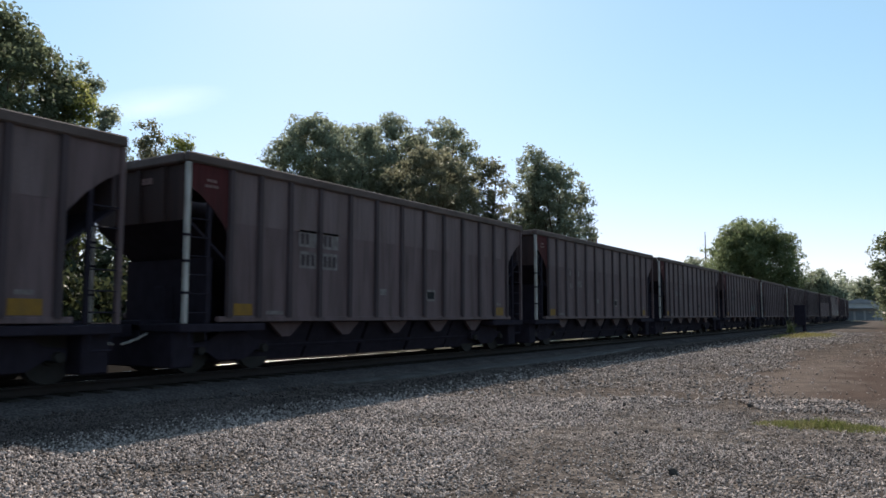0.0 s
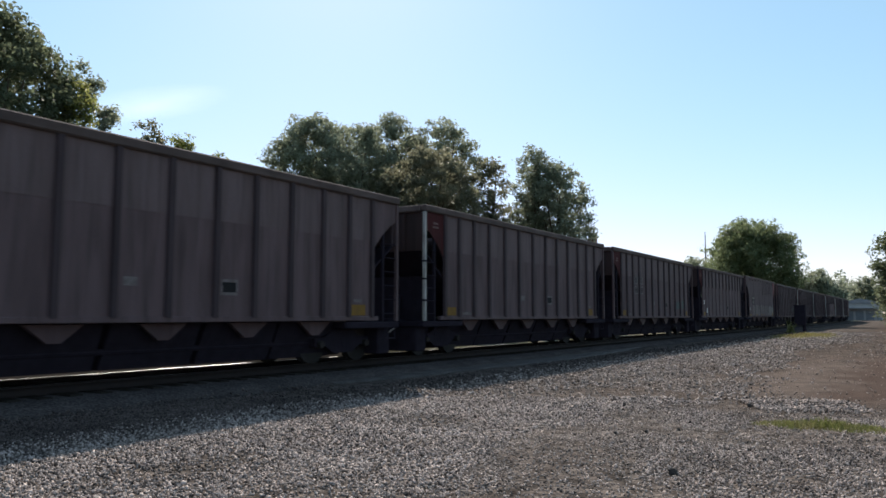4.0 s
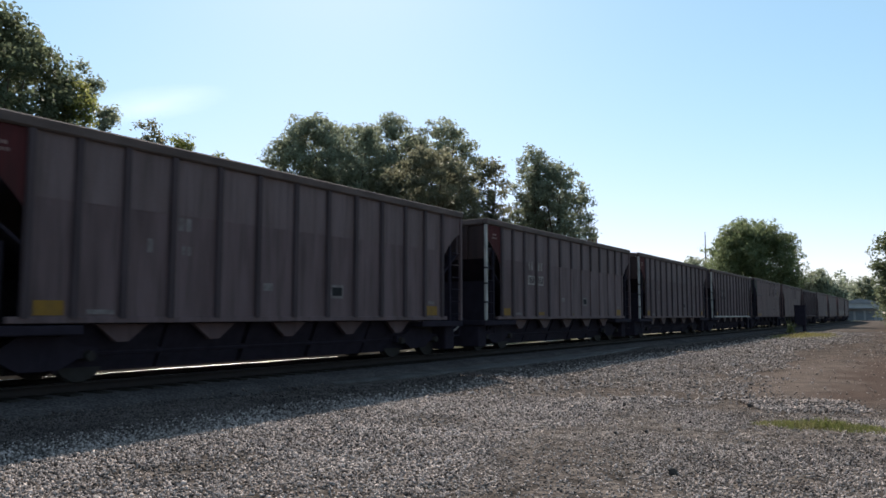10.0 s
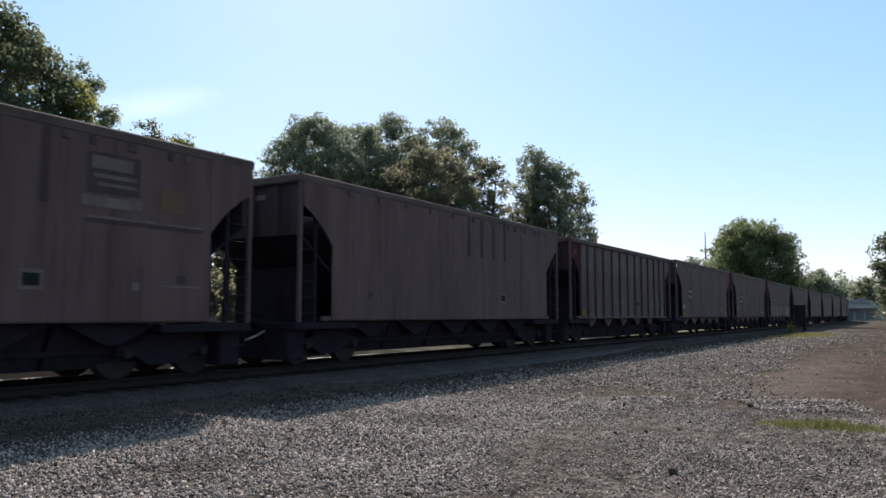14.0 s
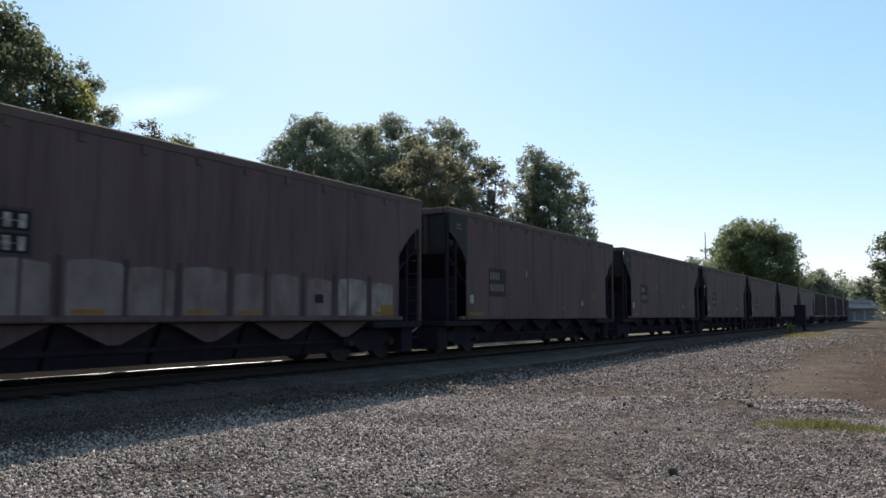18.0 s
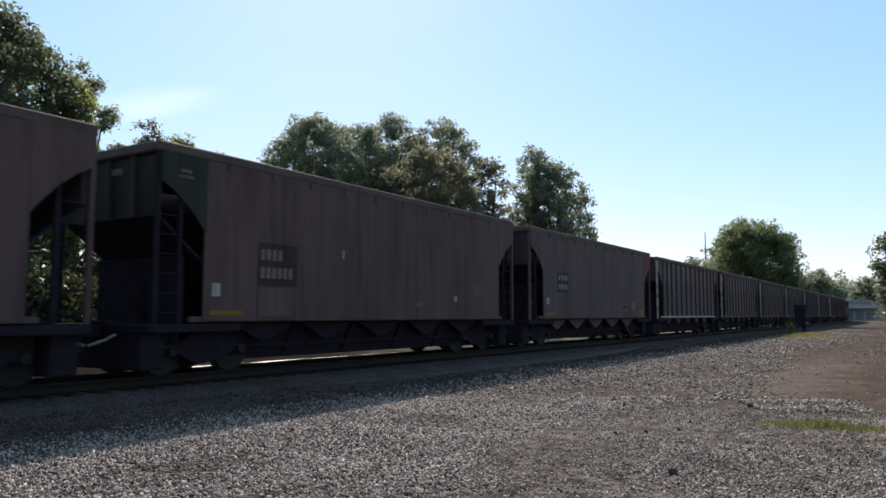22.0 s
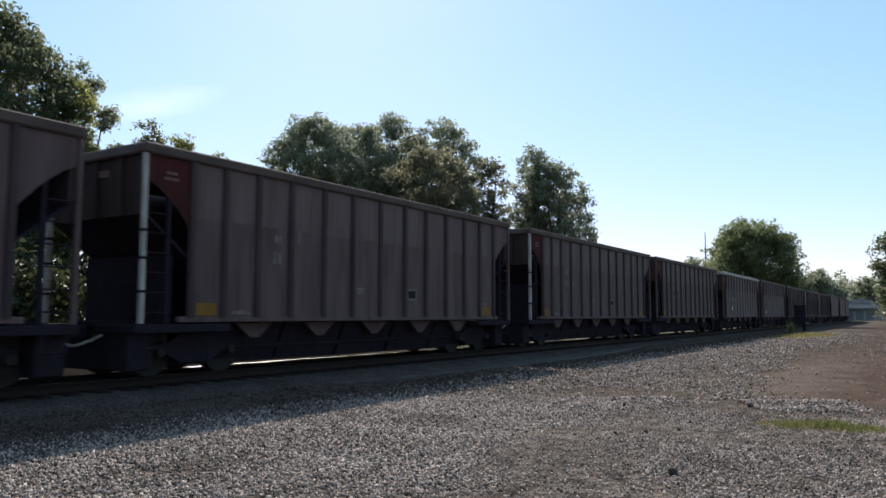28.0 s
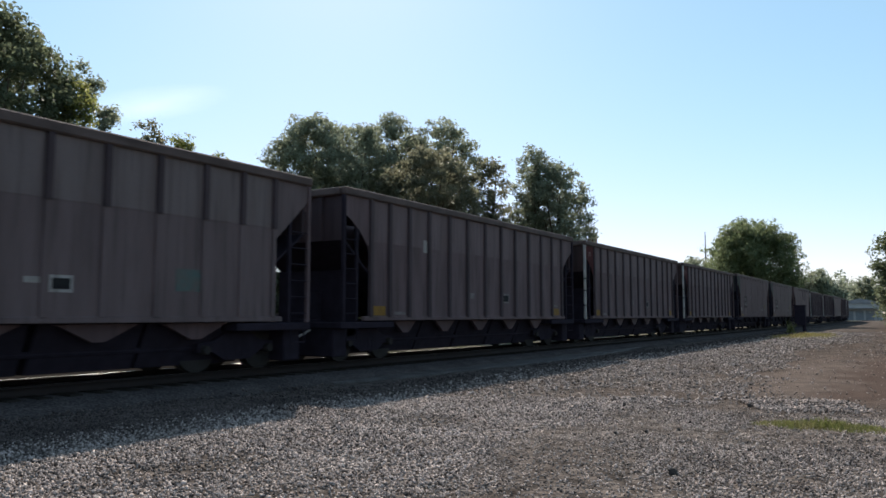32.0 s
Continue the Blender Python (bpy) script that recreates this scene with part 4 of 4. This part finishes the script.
# ---- yard furniture ----
def make_yard():
    cab = new("relay_cabinet")
    cab.location = (-8.9, 74.0, 0)
    tagged(cab, "dark steel trackside cabinet on a post", "cabinet")
    part("body", box(bmesh.new(), -0.45, 0.45, -0.35, 0.35, 0.6, 2.35, 0.03), DARK, cab)
    part("post", tube(bmesh.new(), (0.3, 0, -0.05), (0.3, 0, 0.8), 0.15, None, 10), DARK, cab)
    part("lid", box(bmesh.new(), -0.5, 0.5, -0.4, 0.4, 2.33, 2.42, 0.02), DARK, cab)
    mast = new("antenna_mast")
    mast.location = (-35.5, 155.0, 0)
    tagged(mast, "thin dark antenna mast behind the trees", "mast")
    part("pole", tube(bmesh.new(), (0, 0, -0.1), (0, 0, 14.5), 0.2, 0.14, 8), DARK, mast)
    part("rod", tube(bmesh.new(), (0, 0, 14.3), (0, 0, 18.3), 0.12, 0.07, 6), DARK, mast)


make_yard()


def make_buildings():
    hall = new("warehouse")
    hall.location = (-14.4, 262.0, 0)
    tagged(hall, "low pale warehouse beside the far end of the line", "warehouse")
    part("wall", box(bmesh.new(), -5.4, 5.4, -6, 6, -0.1, 5.0, 0.03), CONCRETE, hall)
    part("roof", prism(bmesh.new(), [(-5.8, 5.0), (5.8, 5.0), (5.8, 5.25), (0, 6.6), (-5.8, 5.25)], 1, -6.4, 6.4), ROOFING, hall)
    part("canopy", box(bmesh.new(), -4.9, 4.9, -8.2, -5.98, 3.5, 3.75, 0.03), ROOFING, hall)
    for x in (-4.6, 0.0, 4.6):
        part("canopy_post", box(bmesh.new(), x - 0.09, x + 0.09, -8.0, -7.8, -0.05, 3.52), ROOFING, hall)
    for x in (-4.0, -1.3, 1.4):
        part("door", box(bmesh.new(), x, x + 2.1, -6.06, -5.98, 0, 2.9), ROOFING, hall)
    home = new("house")
    home.location = (-33.0, 84.0, 0)
    tagged(home, "brick house behind the track with a chimney", "house")
    part("wall", box(bmesh.new(), -4, 4, -4, 4, -0.1, 6.0, 0.02), BRICKM, home)
    part("roof", prism(bmesh.new(), [(-4.5, 6.0), (4.5, 6.0), (0, 8.9)], 0, -4.4, 4.4), ROOFING, home)
    stack = part("chimney", box(bmesh.new(), 1.7, 2.5, -3.6, -2.9, 6.4, 10.75, 0.02), BRICKM, home)
    part("chimney_cap", box(bmesh.new(), 1.64, 2.56, -3.66, -2.84, 10.72, 10.86, 0.02), CONCRETE, stack)


make_buildings()


def make_cloud():
    """A thin wisp of high cloud."""
    m = bpy.data.materials.new("thin cloud")
    m.use_nodes = True
    n, l = m.node_tree.nodes, m.node_tree.links
    co, noi, grad = n.new("ShaderNodeTexCoord"), n.new("ShaderNodeTexNoise"), n.new("ShaderNodeTexGradient")
    mp, mp2 = n.new("ShaderNodeMapping"), n.new("ShaderNodeMapping")
    mp.inputs["Scale"].default_value = (0.008, 0.03, 1)
    mp2.inputs["Scale"].default_value = (1 / 150, 1 / 34, 1)
    noi.inputs["Scale"].default_value, noi.inputs["Detail"].default_value = 1.0, 6
    grad.gradient_type = "SPHERICAL"
    mul = n.new("ShaderNodeMath")
    mul.operation = "MULTIPLY"
    top = n.new("ShaderNodeMath")
    top.operation = "MULTIPLY"
    top.inputs[1].default_value = 0.24
    mixer, clear, glow = n.new("ShaderNodeMixShader"), n.new("ShaderNodeBsdfTransparent"), n.new("ShaderNodeBsdfTranslucent")
    glow.inputs["Color"].default_value = (0.95, 0.95, 0.95, 1)
    l.new(co.outputs["Object"], mp.inputs[0]), l.new(co.outputs["Object"], mp2.inputs[0])
    l.new(mp.outputs[0], noi.inputs["Vector"]), l.new(mp2.outputs[0], grad.inputs["Vector"])
    l.new(noi.outputs[0], mul.inputs[0]), l.new(grad.outputs["Fac"], mul.inputs[1])
    l.new(mul.outputs[0], top.inputs[0]), l.new(top.outputs[0], mixer.inputs[0])
    l.new(clear.outputs[0], mixer.inputs[1]), l.new(glow.outputs[0], mixer.inputs[2])
    l.new(mixer.outputs[0], n["Material Output"].inputs["Surface"])
    bm = bmesh.new()
    bmesh.ops.create_grid(bm, x_segments=8, y_segments=4, size=1, matrix=Matrix.Diagonal((150, 34, 1, 1)))
    cloud = part("cloud", bm, m)
    place = Vector((-1189.0, 859.0, 393.0))
    cloud.matrix_world = look(place, EYE, -14)
    tagged(cloud, "thin white wisp of cloud", "cloud", kind="structure")


make_cloud()


def stones():
    """Loose ballast over the yard: angular stones, closest where the path of view is near."""
    def field(count, r0, r1, lo, hi, size):
        a = rng.uniform(lo, hi, count)
        d = np.sqrt(rng.uniform(r0 * r0, r1 * r1, count))
        return -np.sin(a) * d, np.cos(a) * d, size * rng.uniform(0.55, 1.35, count)
    sets = [field(132000, 5.0, 14.0, -0.03, 1.16, 0.0175), field(66000, 14.0, 32.0, 0.0, 1.1, 0.026), field(46000, 32.0, 75.0, -0.05, 0.6, 0.043)]
    x, y, k = (np.concatenate([s[i] for s in sets]) for i in range(3))
    bare = np.array([noise.noise((a * 0.45, b * 0.3, 9.0)) for a, b in zip(x, y)])
    keep = (x > np.where(y > 12.5, -9.9 - 0.3 * rng.random(len(x)) ** 2, -10.6 - 0.35 * rng.random(len(x)) ** 1.5)) & ~((x + bare * 3 > -3.6) & (y > 12.5) & (bare > -0.25) & (rng.random(len(x)) < 0.8))
    # trodden dusty places where fewer stones lie
    dusty = np.array([noise.noise((a * 0.55 + b * 0.3, b * 0.5 - a * 0.3, 4.0)) for a, b in zip(x, y)])
    keep &= ~((dusty > 0.12) & (x > -6.5) & (rng.random(len(x)) < 0.62))
    keep &= ~((x + bare > -3.5) & (y > 14.8) & (y < 34) & (rng.random(len(x)) < 0.7))
    k = np.where(rng.random(len(x)) < 0.02, k * 1.5, k)
    k = np.where(x + bare * 2 > -3.2, k * 0.75, k)
    x, y, k = x[keep], y[keep], k[keep]
    lift = np.where(y < 12.6, np.clip((-10.68 - x) * 0.259, 0, 0.2), 0.0)     # some lie on the foot of the ballast bed
    # low ridges of stones pushed up by wheels
    for (x0, y0), (x1, y1), wide, high, many in (((-4.95, 11.3), (-4.4, 11.65), 0.09, 0.05, 500), ((-4.6, 12.8), (-3.7, 13.4), 0.16, 0.06, 1500), ((-2.5, 13.5), (-1.0, 14.3), 0.4, 0.06, 4200)):
        q, off = rng.random(many), rng.normal(0, wide, many)
        ux, uy = x1 - x0, y1 - y0
        d = math.hypot(ux, uy)
        x = np.concatenate([x, x0 + ux * q - uy / d * off])
        y = np.concatenate([y, y0 + uy * q + ux / d * off])
        k = np.concatenate([k, 0.021 * rng.uniform(0.6, 1.4, many)])
        lift = np.concatenate([lift, high * np.exp(-(off / wide) ** 2) * rng.random(many)])
    cnt = len(x)
    tips = np.array([(1, 0, 0), (-1, 0, 0), (0, 1, 0), (0, -1, 0), (0, 0, 1), (0, 0, -1)], float)
    v = (tips[None] * rng.uniform(0.75, 1.2, (cnt, 6, 1)) + rng.uniform(-0.3, 0.3, (cnt, 6, 3))) * np.array([1.1, 0.85, 0.65])
    q = rng.normal(size=(cnt, 4))
    q /= np.linalg.norm(q, axis=1)[:, None]
    w, a, b, c = q.T
    rot = np.stack([1 - 2 * (b * b + c * c), 2 * (a * b - c * w), 2 * (a * c + b * w), 2 * (a * b + c * w), 1 - 2 * (a * a + c * c), 2 * (b * c - a * w), 2 * (a * c - b * w), 2 * (b * c + a * w), 1 - 2 * (a * a + b * b)], 1).reshape(-1, 3, 3)
    v = np.einsum("nij,nkj->nki", rot, v) * k[:, None, None]
    v += np.stack([x, y, k * rng.uniform(0.0, 0.9, cnt) + lift], 1)[:, None]
    f = np.array([(0, 2, 4), (2, 1, 4), (1, 3, 4), (3, 0, 4), (2, 0, 5), (1, 2, 5), (3, 1, 5), (0, 3, 5)])
    black = x < -7.9 - 1.5 * rng.random(cnt)      # those beside the track carry the train's shade in their colour
    for name, some, material, label in (("gravel", ~black, STONE, "loose angular grey gravel"), ("dusted_gravel", black, SHADED, "loose gravel beside the track, train's shade in its colour")):
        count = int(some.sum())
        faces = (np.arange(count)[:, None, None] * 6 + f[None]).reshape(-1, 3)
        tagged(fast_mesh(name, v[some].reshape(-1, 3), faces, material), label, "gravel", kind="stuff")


stones()


def clods():
    r = random.Random(5)
    for x, y, k in ((-2.02, 7.25, 0.034), (-3.0, 9.6, 0.022), (-3.3, 9.3, 0.018), (-2.7, 10.0, 0.02), (-4.2, 12.3, 0.026), (-1.4, 8.4, 0.018), (-2.4, 13.2, 0.03), (-0.8, 9.4, 0.022)):
        bm = bmesh.new()
        bmesh.ops.create_cube(bm, size=2 * k)
        bmesh.ops.bevel(bm, geom=bm.edges[:], offset=k * 0.4, segments=1, affect="EDGES")
        for v in bm.verts:
            v.co *= r.uniform(0.8, 1.2)
        ob = part("rock", bm, CLOD)
        ob.location = (x, y, k * 0.95)
        tagged(ob, "small dark rock lying on the gravel", "rock", "dark rocks on the gravel")


CLOD = mat("dark rock", (0.035, 0.033, 0.032), 0.85, 0, (0.06, 0.055, 0.05), 20.0)
clods()


def grass(name, cx, cy, rx, ry, count, tall, label, lean=0.35, material=None):
    a = rng.uniform(0, 2 * np.pi, count)
    d = np.sqrt(rng.random(count))
    x, y = cx + np.cos(a) * d * rx, cy + np.sin(a) * d * ry
    y = y + 0.35 * ry * np.sin(x * 7.0 / rx) * np.cos(x * 3.1 / rx + 1) + rng.normal(0, 0.16 * ry, count)
    h = tall * rng.uniform(0.35, 1.2, count) * (1.15 - d)
    u = rng.uniform(0, 2 * np.pi, count)
    w = 0.006 + tall * 0.008
    dx, dy = np.cos(u) * w, np.sin(u) * w
    lx, ly = rng.normal(0, lean, count) * h, rng.normal(0, lean, count) * h
    z0 = np.full(count, -0.02)
    v = np.stack([np.stack([x - dx, y - dy, z0], 1), np.stack([x + dx, y + dy, z0], 1), np.stack([x + lx * 0.6 + dx * 0.6, y + ly * 0.6 + dy * 0.6, h * 0.7], 1), np.stack([x + lx, y + ly, h], 1)], 1)
    tagged(fast_mesh(name, v.reshape(-1, 3), np.arange(count * 4).reshape(-1, 4), material or GRASS), label, "grass", kind="stuff")


grass("grass_patch", -1.12, 11.35, 0.95, 0.38, 3400, 0.115, "patch of low green grass in the gravel")
grass("grass_tuft", -6.9, 60.0, 2.4, 7.0, 9000, 0.26, "yellowish grass round the cabinet", material=STRAW)
grass("tall_weeds", -9.1, 69.0, 0.4, 0.5, 150, 1.5, "tall thin green weeds", 0.13)


# ---- what moves ----
def train_at(t):
    """Metres along the track of the first car's leading corner post at t seconds."""
    return 9.013 - 17.2014 * t - 0.02405 * t ** 2 + 0.000188 * t ** 3


# couplers drawn out or pushed in, car by car from the first leading car
SLACK = [0.27, 0.12, 0.0, 0.03, 0.1, 0.05, -0.04, 0.15, 0.0, 0.08, 0.03, -0.05, 0.14, 0.24, 0.25, 0.25, 0.36, 0.3, 0.27, 0.27, 0.32, 0.36, 0.4, 0.29, 0.28,
         0.17, 0.15, 0.14, 0.05, 0.12, 0.0, -0.15, -0.3, 0.0, -0.18, 0.45, 0.42, 0.27]


def motions():
    for i, car in enumerate(train):
        offset = SPACING * (i - 1) + LONG + SLACK[min(max(i - 1, 0), len(SLACK) - 1)]
        rows = []
        for q in range(65):
            t = q * 0.5
            x, y, z, a = on_line(train_at(t) + offset)
            rows.append((t, pose(x, y, RAIL, 0, 0, a)))
        walk(car, rows)
        # the wheels roll while the car is near
        near = [q for q in range(961) if -14 < train_at(q / 30) + offset < 42]
        if not near:
            continue
        for wheels in [w for tr in car.children for w in tr.children if w.name.startswith("wheelset")]:
            y = wheels.location.y
            spin = [(q / 30, pose(0, y, 0.457, math.degrees((train_at(near[0] / 30) - train_at(q / 30)) / 0.457) % 360)) for q in near]
            if near[0] > 0:
                spin.insert(0, (0, spin[0][1]))
            if near[-1] < 960:
                spin.append((32, spin[-1][1]))
            walk(wheels, spin)


motions()
